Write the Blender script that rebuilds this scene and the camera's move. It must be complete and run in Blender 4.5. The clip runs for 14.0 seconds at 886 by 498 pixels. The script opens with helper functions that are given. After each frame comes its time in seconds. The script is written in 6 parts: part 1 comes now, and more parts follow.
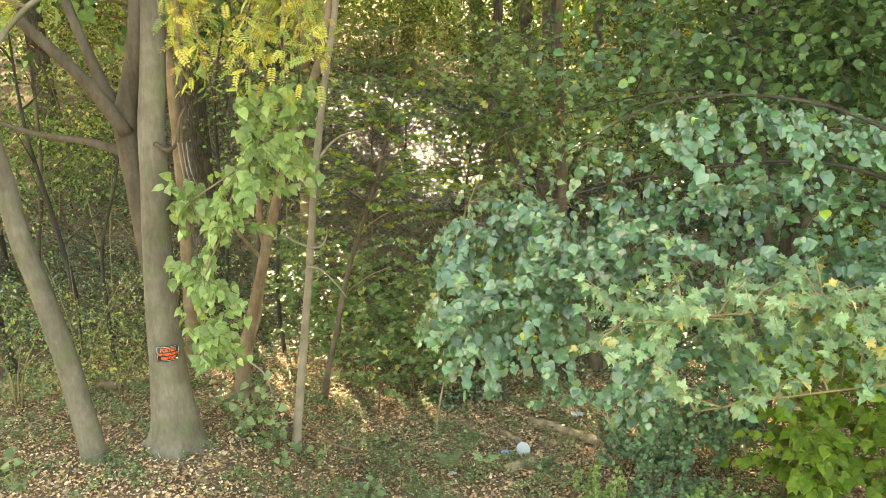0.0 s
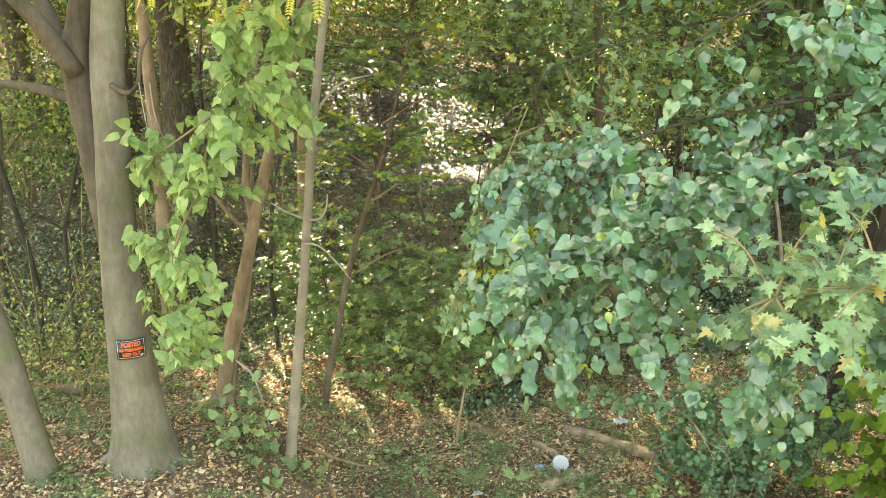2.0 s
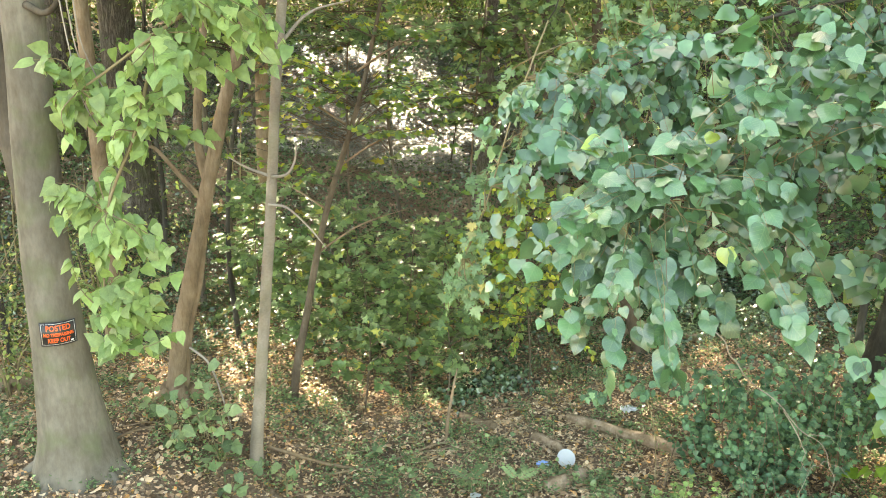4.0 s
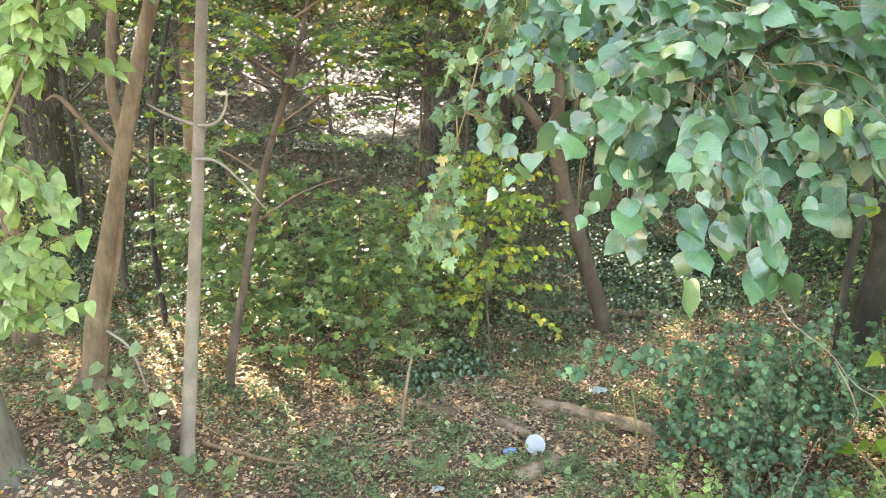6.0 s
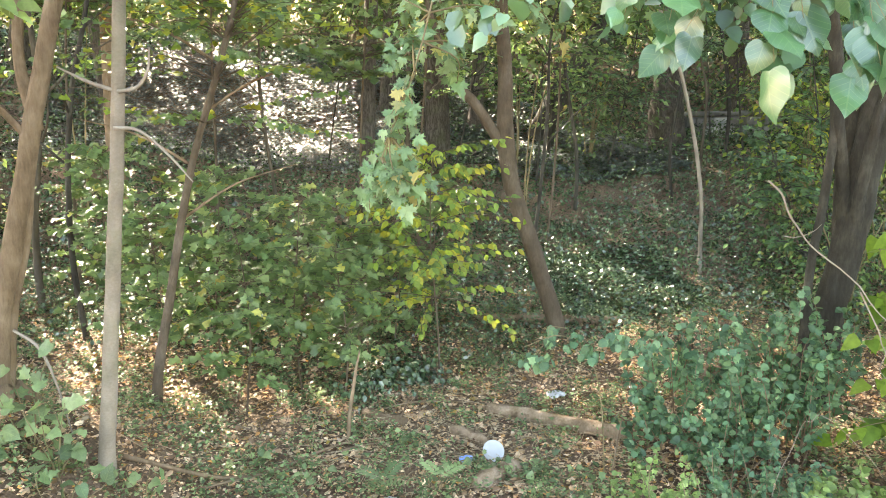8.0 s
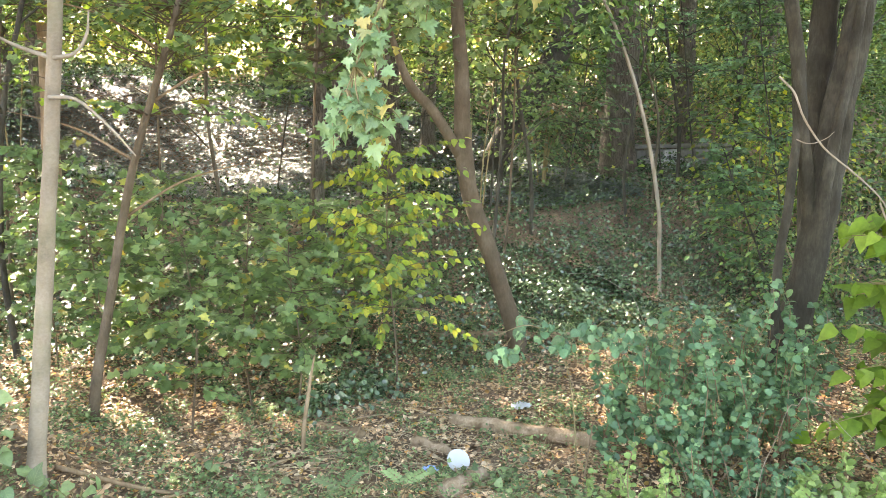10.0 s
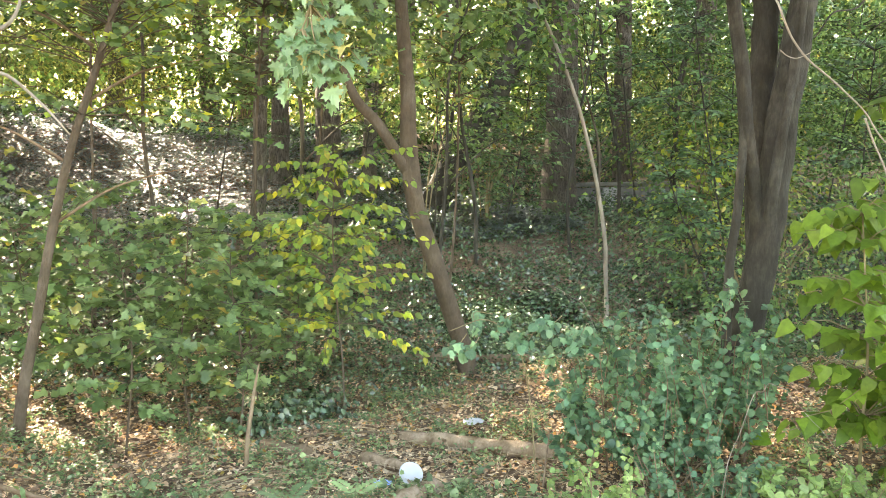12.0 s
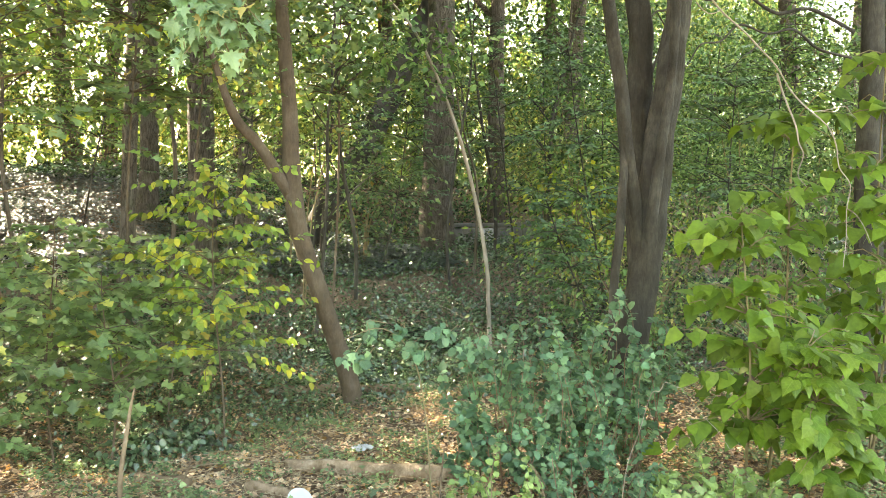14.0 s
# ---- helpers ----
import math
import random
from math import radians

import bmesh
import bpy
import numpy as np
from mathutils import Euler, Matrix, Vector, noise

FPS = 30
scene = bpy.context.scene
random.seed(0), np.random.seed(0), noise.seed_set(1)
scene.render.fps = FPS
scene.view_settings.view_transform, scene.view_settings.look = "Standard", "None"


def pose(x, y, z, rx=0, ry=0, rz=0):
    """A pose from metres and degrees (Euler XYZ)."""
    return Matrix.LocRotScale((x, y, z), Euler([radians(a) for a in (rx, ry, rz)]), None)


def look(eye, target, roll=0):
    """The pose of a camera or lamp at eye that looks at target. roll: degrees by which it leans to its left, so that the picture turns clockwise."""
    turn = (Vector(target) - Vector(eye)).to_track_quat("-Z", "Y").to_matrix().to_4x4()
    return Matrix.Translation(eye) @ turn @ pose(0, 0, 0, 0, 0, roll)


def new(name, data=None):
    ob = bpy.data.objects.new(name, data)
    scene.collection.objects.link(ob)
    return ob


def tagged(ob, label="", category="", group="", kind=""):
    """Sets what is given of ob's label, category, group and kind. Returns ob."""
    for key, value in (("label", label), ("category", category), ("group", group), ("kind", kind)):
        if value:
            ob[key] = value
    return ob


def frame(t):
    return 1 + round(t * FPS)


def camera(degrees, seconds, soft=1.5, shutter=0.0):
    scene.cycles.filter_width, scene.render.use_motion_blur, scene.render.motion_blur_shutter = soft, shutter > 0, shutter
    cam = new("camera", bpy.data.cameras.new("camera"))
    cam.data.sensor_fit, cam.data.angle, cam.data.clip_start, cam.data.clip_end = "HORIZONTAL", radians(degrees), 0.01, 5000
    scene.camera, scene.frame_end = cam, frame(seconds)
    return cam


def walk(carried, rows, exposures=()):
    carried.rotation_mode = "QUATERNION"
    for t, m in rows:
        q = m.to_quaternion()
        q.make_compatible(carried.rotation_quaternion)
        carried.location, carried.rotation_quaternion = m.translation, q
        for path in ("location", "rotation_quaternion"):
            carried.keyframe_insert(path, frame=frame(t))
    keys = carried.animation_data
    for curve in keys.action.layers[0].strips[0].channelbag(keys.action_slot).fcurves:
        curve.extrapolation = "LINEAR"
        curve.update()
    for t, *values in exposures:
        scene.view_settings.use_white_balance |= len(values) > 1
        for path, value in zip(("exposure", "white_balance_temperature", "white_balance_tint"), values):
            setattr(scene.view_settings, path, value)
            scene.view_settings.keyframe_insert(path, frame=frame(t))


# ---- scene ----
cam = camera(52.0, 14.0, soft=0.8)
PATH = [
    (0, (0.16, 0.63, 6.887), (0.138, 2.552, 6.333), 0.0),
    (0.5, (0.104, 1.222, 6.724), (0.082, 3.14, 6.158), 0.2),
    (1, (0.02, 1.727, 6.506), (-0.002, 3.646, 5.941), 0.3),
    (1.5, (-0.055, 2.214, 6.244), (-0.081, 4.134, 5.687), 0.2),
    (2, (-0.127, 2.647, 5.971), (-0.153, 4.57, 5.421), -0.1),
    (2.5, (-0.238, 3.064, 5.739), (-0.247, 4.986, 5.187), -0.2),
    (3, (-0.325, 3.438, 5.566), (-0.312, 5.357, 5.006), -0.2),
    (5.5, (-0.584, 4.749, 4.778), (-0.415, 6.661, 4.214), -0.1),
    (6, (-0.609, 4.952, 4.618), (-0.4, 6.861, 4.058), -0.1),
    (6.5, (-0.625, 5.1, 4.468), (-0.379, 7.01, 3.925), -0.1),
    (7, (-0.64, 5.257, 4.302), (-0.356, 7.167, 3.782), -0.1),
    (7.5, (-0.657, 5.363, 4.143), (-0.339, 7.274, 3.647), -0.1),
    (8, (-0.667, 5.474, 3.972), (-0.314, 7.386, 3.501), -0.1),
    (10.5, (-0.742, 5.84, 3.227), (-0.24, 7.749, 2.908), 0.0),
    (11, (-0.755, 5.887, 3.092), (-0.223, 7.793, 2.806), 0.0),
    (11.5, (-0.776, 5.933, 2.977), (-0.215, 7.835, 2.719), 0.0),
    (12, (-0.792, 5.987, 2.857), (-0.183, 7.878, 2.63), 0.0),
    (12.5, (-0.815, 6.033, 2.765), (-0.157, 7.911, 2.567), 0.1),
    (13, (-0.844, 6.085, 2.667), (-0.124, 7.944, 2.5), 0.1),
    (13.5, (-0.863, 6.133, 2.579), (-0.082, 7.969, 2.44), 0.1),
    (14, (-0.89, 6.186, 2.5), (-0.015, 7.981, 2.392), 0.1),
]
EXPOSURES = [(0, 3.62, 12200, 6), (3, 3.8, 10500, 5), (6, 3.98, 8800, 14), (8, 4.06, 8700, 15), (11, 4.24, 8800, 15), (14, 4.21, 9700, 9)]
walk(cam, [(t, look(*p)) for t, *p in PATH], EXPOSURES)

# ---- light ----
SUN_EL, SUN_AZ = 31.0, -22.0          # degrees above the horizon; from +y towards +x
sun_dir = Vector((math.sin(radians(SUN_AZ)) * math.cos(radians(SUN_EL)), math.cos(radians(SUN_AZ)) * math.cos(radians(SUN_EL)), math.sin(radians(SUN_EL))))
world = bpy.data.worlds.new("sky")
scene.world = world
world.use_nodes = True
wn = world.node_tree.nodes
sky = wn.new("ShaderNodeTexSky")
sky.sky_type, sky.sun_disc = "NISHITA", False
sky.sun_elevation, sky.sun_rotation = radians(SUN_EL), radians(SUN_AZ)
sky.air_density, sky.dust_density, sky.ozone_density = 1.0, 2.5, 1.0
world.node_tree.links.new(sky.outputs[0], wn["Background"].inputs[0])
wn["Background"].inputs[1].default_value = 0.15
sun = new("sun", bpy.data.lights.new("sun", "SUN"))
sun.data.energy, sun.data.angle, sun.data.color = 5.0, radians(0.6), (1.0, 0.985, 0.955)
sun.matrix_world = look(sun_dir * 60, (0, 0, 0))

rng = np.random.default_rng(7)


# ---- materials ----
def nodes_of(mat):
    mat.use_nodes = True
    t = mat.node_tree
    return t.nodes, t.links, t.nodes["Principled BSDF"]


def ramp(nodes, colours, places=None, mode="LINEAR"):
    r = nodes.new("ShaderNodeValToRGB")
    r.color_ramp.interpolation = mode
    e = r.color_ramp.elements
    places = places or [i / (len(colours) - 1) for i in range(len(colours))]
    while len(e) < len(colours):
        e.new(0.5)
    for i, (c, p) in enumerate(zip(colours, places)):
        e[i].position, e[i].color = p, (*c, 1)
    return r


def math_node(nodes, links, op, a, b=None, c=None):
    m = nodes.new("ShaderNodeMath")
    m.operation = op
    for i, v in enumerate((a, b, c)):
        if v is None:
            continue
        if isinstance(v, (int, float)):
            m.inputs[i].default_value = v
        else:
            links.new(v, m.inputs[i])
    return m.outputs[0]


def leaf_material(name, colours, places=None, rough=0.45, through_light=0.35, single=False, veins=0.0, sheen=0.5, glow=(1.12, 1.15, 0.65), vary=(1.0, 0.5), coat=0.0):
    """Leaf tissue: colour varies leaf by leaf, blotches within a leaf, light passes through."""
    mat = bpy.data.materials.new(name)
    n, l, p = nodes_of(mat)
    if single:
        pick = n.new("ShaderNodeObjectInfo").outputs["Random"]
    else:
        pick = n.new("ShaderNodeNewGeometry").outputs["Random Per Island"]
    r = ramp(n, colours, places)
    l.new(pick, r.inputs[0])
    geo = n.new("ShaderNodeNewGeometry")
    tex = n.new("ShaderNodeTexNoise")
    tex.inputs["Scale"].default_value, tex.inputs["Detail"].default_value = 22, 3
    l.new(geo.outputs["Position"], tex.inputs["Vector"])
    hsv = n.new("ShaderNodeHueSaturation")
    l.new(r.outputs[0], hsv.inputs["Color"])
    own = math_node(n, l, "MULTIPLY_ADD", math_node(n, l, "FRACT", math_node(n, l, "MULTIPLY", pick, 7.31)), *vary)
    l.new(math_node(n, l, "MULTIPLY", math_node(n, l, "MULTIPLY_ADD", tex.outputs[0], 0.9, 0.55), own), hsv.inputs["Value"])
    colour = hsv.outputs[0]
    if veins:
        at = n.new("ShaderNodeAttribute")
        at.attribute_name = "leaf_xy"
        sep = n.new("ShaderNodeSeparateXYZ")
        l.new(at.outputs["Vector"], sep.inputs[0])
        ax = math_node(n, l, "ABSOLUTE", sep.outputs[0])
        rib = math_node(n, l, "LESS_THAN", ax, 0.018)
        slant = math_node(n, l, "MULTIPLY_ADD", ax, -0.75, sep.outputs[1])
        fr = math_node(n, l, "FRACT", math_node(n, l, "MULTIPLY", slant, 5.5))
        side = math_node(n, l, "LESS_THAN", math_node(n, l, "ABSOLUTE", math_node(n, l, "SUBTRACT", fr, 0.5)), 0.055)
        both = math_node(n, l, "MAXIMUM", rib, side)
        mix = n.new("ShaderNodeMixRGB")
        mix.inputs[2].default_value = (0.42, 0.5, 0.2, 1)
        l.new(math_node(n, l, "MULTIPLY", both, veins), mix.inputs[0])
        l.new(colour, mix.inputs[1])
        colour = mix.outputs[0]
        puff = math_node(n, l, "MULTIPLY_ADD", both, -1.0, math_node(n, l, "MULTIPLY", tex.outputs[0], 0.8))
        bump = n.new("ShaderNodeBump")
        bump.inputs["Strength"].default_value, bump.inputs["Distance"].default_value = 0.35, 0.004
        l.new(puff, bump.inputs["Height"])
        l.new(bump.outputs[0], p.inputs["Normal"])
    l.new(colour, p.inputs["Base Color"])
    p.inputs["Roughness"].default_value = rough
    p.inputs["Specular IOR Level"].default_value = sheen
    p.inputs["Coat Weight"].default_value, p.inputs["Coat Roughness"].default_value, p.inputs["Coat IOR"].default_value = coat, 0.28, 1.5
    tr = n.new("ShaderNodeBsdfTranslucent")
    warm = n.new("ShaderNodeMixRGB")
    warm.blend_type, warm.inputs[0].default_value, warm.inputs[2].default_value = "MULTIPLY", 1.0, (*glow, 1)
    l.new(colour, warm.inputs[1])
    l.new(warm.outputs[0], tr.inputs[0])
    mixs = n.new("ShaderNodeMixShader")
    mixs.inputs[0].default_value = through_light
    l.new(p.outputs[0], mixs.inputs[1])
    l.new(tr.outputs[0], mixs.inputs[2])
    l.new(mixs.outputs[0], n["Material Output"].inputs[0])
    return mat


def bark_material(name, colours, scale=6.0, furrow=0.0, bump=0.5, stretch=0.25, moss=0.0, streak=0.0):
    """Bark: patches of colour, grain drawn out along the stem, furrows where the bark is ridged."""
    mat = bpy.data.materials.new(name)
    n, l, p = nodes_of(mat)
    geo = n.new("ShaderNodeNewGeometry")
    mp = n.new("ShaderNodeMapping")
    mp.inputs["Scale"].default_value = (1, 1, stretch)
    l.new(geo.outputs["Position"], mp.inputs[0])
    big = n.new("ShaderNodeTexNoise")
    big.inputs["Scale"].default_value, big.inputs["Detail"].default_value = scale * 0.45, 6
    l.new(geo.outputs["Position"], big.inputs["Vector"])
    fine = n.new("ShaderNodeTexNoise")
    fine.inputs["Scale"].default_value, fine.inputs["Detail"].default_value, fine.inputs["Roughness"].default_value = scale * 5, 8, 0.65
    l.new(mp.outputs[0], fine.inputs["Vector"])
    r = ramp(n, colours)
    blend = math_node(n, l, "ADD", math_node(n, l, "MULTIPLY", big.outputs[0], 0.62), math_node(n, l, "MULTIPLY", fine.outputs[0], 0.38))
    l.new(math_node(n, l, "MULTIPLY_ADD", blend, 2.0, -0.5), r.inputs[0])
    colour = r.outputs[0]
    height = fine.outputs[0]
    if streak:
        m3 = n.new("ShaderNodeMapping")
        m3.inputs["Scale"].default_value = (1, 1, 0.16)
        l.new(geo.outputs["Position"], m3.inputs[0])
        sn = n.new("ShaderNodeTexNoise")
        sn.inputs["Scale"].default_value, sn.inputs["Detail"].default_value, sn.inputs["Roughness"].default_value = 7.0, 5, 0.6
        l.new(m3.outputs[0], sn.inputs["Vector"])
        sr = ramp(n, [(0.5, 0.46, 0.36), (1.0, 0.97, 0.9), (1.2, 1.2, 1.22)], [0.34, 0.5, 0.66])
        l.new(sn.outputs[0], sr.inputs[0])
        mix = n.new("ShaderNodeMixRGB")
        mix.blend_type, mix.inputs[0].default_value = "MULTIPLY", streak
        l.new(colour, mix.inputs[1])
        l.new(sr.outputs[0], mix.inputs[2])
        colour = mix.outputs[0]
    if furrow:
        vo = n.new("ShaderNodeTexVoronoi")
        vo.feature = "DISTANCE_TO_EDGE"
        m2 = n.new("ShaderNodeMapping")
        m2.inputs["Scale"].default_value = (1, 1, 0.12)
        warp = n.new("ShaderNodeMixRGB")
        warp.blend_type, warp.inputs[0].default_value = "ADD", 0.12
        l.new(geo.outputs["Position"], warp.inputs[1])
        l.new(fine.outputs["Color"], warp.inputs[2])
        l.new(warp.outputs[0], m2.inputs[0])
        vo.inputs["Scale"].default_value = furrow
        l.new(m2.outputs[0], vo.inputs["Vector"])
        ridge = math_node(n, l, "MINIMUM", math_node(n, l, "MULTIPLY", vo.outputs["Distance"], 4.0), 1.0)
        height = math_node(n, l, "MULTIPLY_ADD", ridge, 1.6, fine.outputs[0])
        mix = n.new("ShaderNodeMixRGB")
        mix.blend_type = "MULTIPLY"
        mix.inputs[0].default_value = 0.75
        l.new(colour, mix.inputs[1])
        rr = ramp(n, [(0.25, 0.22, 0.2), (1, 1, 1)], [0.0, 0.55])
        l.new(ridge, rr.inputs[0])
        l.new(rr.outputs[0], mix.inputs[2])
        colour = mix.outputs[0]
    if moss:
        ms = n.new("ShaderNodeTexNoise")
        ms.inputs["Scale"].default_value, ms.inputs["Detail"].default_value = 3.2, 5
        l.new(geo.outputs["Position"], ms.inputs["Vector"])
        mr = ramp(n, [(0, 0, 0), (1, 1, 1)], [0.5, 0.68])
        l.new(ms.outputs[0], mr.inputs[0])
        mix = n.new("ShaderNodeMixRGB")
        l.new(math_node(n, l, "MULTIPLY", mr.outputs[0], moss), mix.inputs[0])
        l.new(colour, mix.inputs[1])
        mix.inputs[2].default_value = (0.1, 0.13, 0.05, 1)
        colour = mix.outputs[0]
    l.new(colour, p.inputs["Base Color"])
    p.inputs["Roughness"].default_value, p.inputs["Specular IOR Level"].default_value = 0.9, 0.2
    b = n.new("ShaderNodeBump")
    b.inputs["Strength"].default_value, b.inputs["Distance"].default_value = bump, 0.02
    l.new(height, b.inputs["Height"])
    l.new(b.outputs[0], p.inputs["Normal"])
    return mat


def plain_material(name, colour, rough=0.5, spread=0.15, scale=30.0, bump=0.1):
    mat = bpy.data.materials.new(name)
    n, l, p = nodes_of(mat)
    geo = n.new("ShaderNodeNewGeometry")
    tex = n.new("ShaderNodeTexNoise")
    tex.inputs["Scale"].default_value, tex.inputs["Detail"].default_value = scale, 5
    l.new(geo.outputs["Position"], tex.inputs["Vector"])
    r = ramp(n, [tuple(c * (1 - spread) for c in colour), tuple(min(1, c * (1 + spread)) for c in colour)], [0.3, 0.7])
    l.new(tex.outputs[0], r.inputs[0])
    l.new(r.outputs[0], p.inputs["Base Color"])
    p.inputs["Roughness"].default_value = rough
    b = n.new("ShaderNodeBump")
    b.inputs["Strength"].default_value, b.inputs["Distance"].default_value = bump, 0.003
    l.new(tex.outputs[0], b.inputs["Height"])
    l.new(b.outputs[0], p.inputs["Normal"])
    return mat


BARK_GREY = bark_material("smooth_grey_bark", [(0.06, 0.052, 0.037), (0.14, 0.122, 0.094), (0.24, 0.215, 0.172)], 4, bump=0.35, stretch=0.4, moss=0.45, streak=0.3)
# shade on the grey tree's side stems is mixed into this bark colour
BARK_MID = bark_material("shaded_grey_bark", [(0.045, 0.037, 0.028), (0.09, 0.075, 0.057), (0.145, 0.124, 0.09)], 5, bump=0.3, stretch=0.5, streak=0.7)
BARK_PALE = bark_material("pale_bark", [(0.13, 0.104, 0.078), (0.225, 0.186, 0.142), (0.32, 0.27, 0.215)], 10, bump=0.3, stretch=1.3, moss=0.25)
BARK_BROWN = bark_material("brown_bark", [(0.095, 0.064, 0.04), (0.205, 0.145, 0.093), (0.32, 0.24, 0.17)], 9, bump=0.8, stretch=0.25, streak=0.45)
BARK_DARK = bark_material("dark_bark", [(0.021, 0.0195, 0.0158), (0.054, 0.049, 0.039), (0.12, 0.109, 0.088)], 7, bump=0.9, stretch=0.3, streak=0.35)
BARK_UMBER = bark_material("umber_bark", [(0.055, 0.04, 0.028), (0.11, 0.083, 0.058), (0.18, 0.14, 0.103)], 9, bump=0.8, stretch=0.35, streak=0.3)
BARK_RIDGED = bark_material("ridged_bark", [(0.065, 0.053, 0.043), (0.145, 0.12, 0.096), (0.24, 0.205, 0.168)], 7, furrow=22, bump=0.9, stretch=0.2, moss=0.35)
WOOD_DEAD = bark_material("weathered_dead_wood", [(0.1, 0.07, 0.046), (0.27, 0.195, 0.132), (0.46, 0.36, 0.265)], 9, bump=0.9, stretch=0.5, streak=0.8)
TWIG = bark_material("grey_twig", [(0.14, 0.115, 0.085), (0.25, 0.21, 0.165), (0.36, 0.315, 0.26)], 9, bump=0.3)
DRY = bark_material("dry_straw", [(0.26, 0.19, 0.11), (0.42, 0.33, 0.21), (0.55, 0.45, 0.31)], 9, bump=0.2)
TWIG_BROWN = bark_material("green_brown_twig", [(0.1, 0.085, 0.04), (0.2, 0.16, 0.085), (0.28, 0.22, 0.13)], 9, bump=0.3)

MULBERRY = dict(colours=[(0.034, 0.1, 0.04), (0.06, 0.152, 0.06), (0.092, 0.2, 0.08), (0.3, 0.42, 0.06)], places=[0, 0.5, 0.985, 1.0], rough=0.33, through_light=0.2, sheen=1.0, glow=(0.85, 1.1, 0.6), vary=(0.6, 0.7), coat=0.3)
MAPLE = dict(vary=(0.6, 0.75), colours=[(0.095, 0.175, 0.075), (0.155, 0.255, 0.12), (0.22, 0.32, 0.165), (0.5, 0.39, 0.12)], places=[0, 0.5, 0.93, 1.0], rough=0.42, through_light=0.3)
HEART = dict(vary=(0.6, 0.7), colours=[(0.13, 0.215, 0.065), (0.21, 0.31, 0.1), (0.3, 0.39, 0.15)], rough=0.42, through_light=0.35)
CATALPA = dict(vary=(0.6, 0.7), sheen=0.3, colours=[(0.075, 0.145, 0.016), (0.115, 0.195, 0.022), (0.165, 0.245, 0.032)], rough=0.5, through_light=0.35)
GOLDEN = dict(vary=(0.6, 0.75), colours=[(0.22, 0.31, 0.08), (0.38, 0.4, 0.09), (0.56, 0.47, 0.1), (0.56, 0.34, 0.08)], places=[0, 0.45, 0.92, 1], rough=0.5, through_light=0.4)
SPICE = dict(colours=[(0.1, 0.185, 0.04), (0.2, 0.28, 0.045), (0.42, 0.38, 0.05)], rough=0.5, through_light=0.4)
SNOW = dict(vary=(0.8, 0.6), colours=[(0.056, 0.135, 0.07), (0.098, 0.2, 0.105), (0.16, 0.265, 0.125)], rough=0.5, through_light=0.28)
HEDGE = dict(vary=(0.8, 0.6), colours=[(0.075, 0.135, 0.045), (0.13, 0.2, 0.07), (0.19, 0.255, 0.1), (0.42, 0.37, 0.08), (0.4, 0.27, 0.08)], places=[0, 0.5, 0.92, 0.975, 1], rough=0.45, through_light=0.3, sheen=0.5)
WOODS = dict(colours=[(0.06, 0.12, 0.04), (0.11, 0.185, 0.06), (0.17, 0.24, 0.08), (0.34, 0.33, 0.1)], places=[0, 0.45, 0.92, 1], rough=0.7, through_light=0.2, sheen=0.15, glow=(1.05, 1.15, 0.7), vary=(1.3, 0.35))
WOODS_YELLOW = dict(colours=[(0.13, 0.18, 0.06), (0.21, 0.25, 0.085), (0.33, 0.32, 0.11), (0.42, 0.28, 0.09)], places=[0, 0.5, 0.92, 1], rough=0.7, through_light=0.26, sheen=0.15, glow=(1.05, 1.1, 0.65), vary=(1.3, 0.35))
IVY = dict(colours=[(0.038, 0.076, 0.038), (0.068, 0.118, 0.054), (0.11, 0.165, 0.084)], rough=0.27, through_light=0.1, sheen=1.0)
WEED = dict(vary=(0.9, 0.55), colours=[(0.085, 0.145, 0.062), (0.15, 0.22, 0.096), (0.23, 0.3, 0.135)], rough=0.45, through_light=0.3)
LITTER = dict(colours=[(0.2, 0.115, 0.066), (0.42, 0.265, 0.158), (0.55, 0.375, 0.24), (0.7, 0.55, 0.385), (0.5, 0.24, 0.08), (0.5, 0.36, 0.1)], places=[0, 0.28, 0.56, 0.8, 0.95, 1], rough=0.75, through_light=0.12, sheen=0.25)
LEAF = {}
for key, spec in (("mulberry", MULBERRY), ("maple", MAPLE), ("heart", HEART), ("catalpa", CATALPA), ("golden", GOLDEN), ("spice", SPICE), ("snow", SNOW), ("weed", WEED), ("hedge", HEDGE)):
    LEAF[key] = leaf_material(key + "_leaf", single=True, veins=0.1, **spec)
    LEAF[key + "_mass"] = leaf_material(key + "_leaves", **spec)
# darker leaf greens: the shade of deep foliage put into the colour
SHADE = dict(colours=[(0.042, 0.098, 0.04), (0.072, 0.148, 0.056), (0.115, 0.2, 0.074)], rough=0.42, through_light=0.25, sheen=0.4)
# bank: ivy recoloured darker and bluer so its sun glare looks bluish white
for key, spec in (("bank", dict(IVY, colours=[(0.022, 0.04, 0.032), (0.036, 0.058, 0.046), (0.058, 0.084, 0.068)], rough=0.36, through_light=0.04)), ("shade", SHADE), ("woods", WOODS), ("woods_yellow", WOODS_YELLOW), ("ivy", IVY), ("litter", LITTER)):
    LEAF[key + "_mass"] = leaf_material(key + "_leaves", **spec)


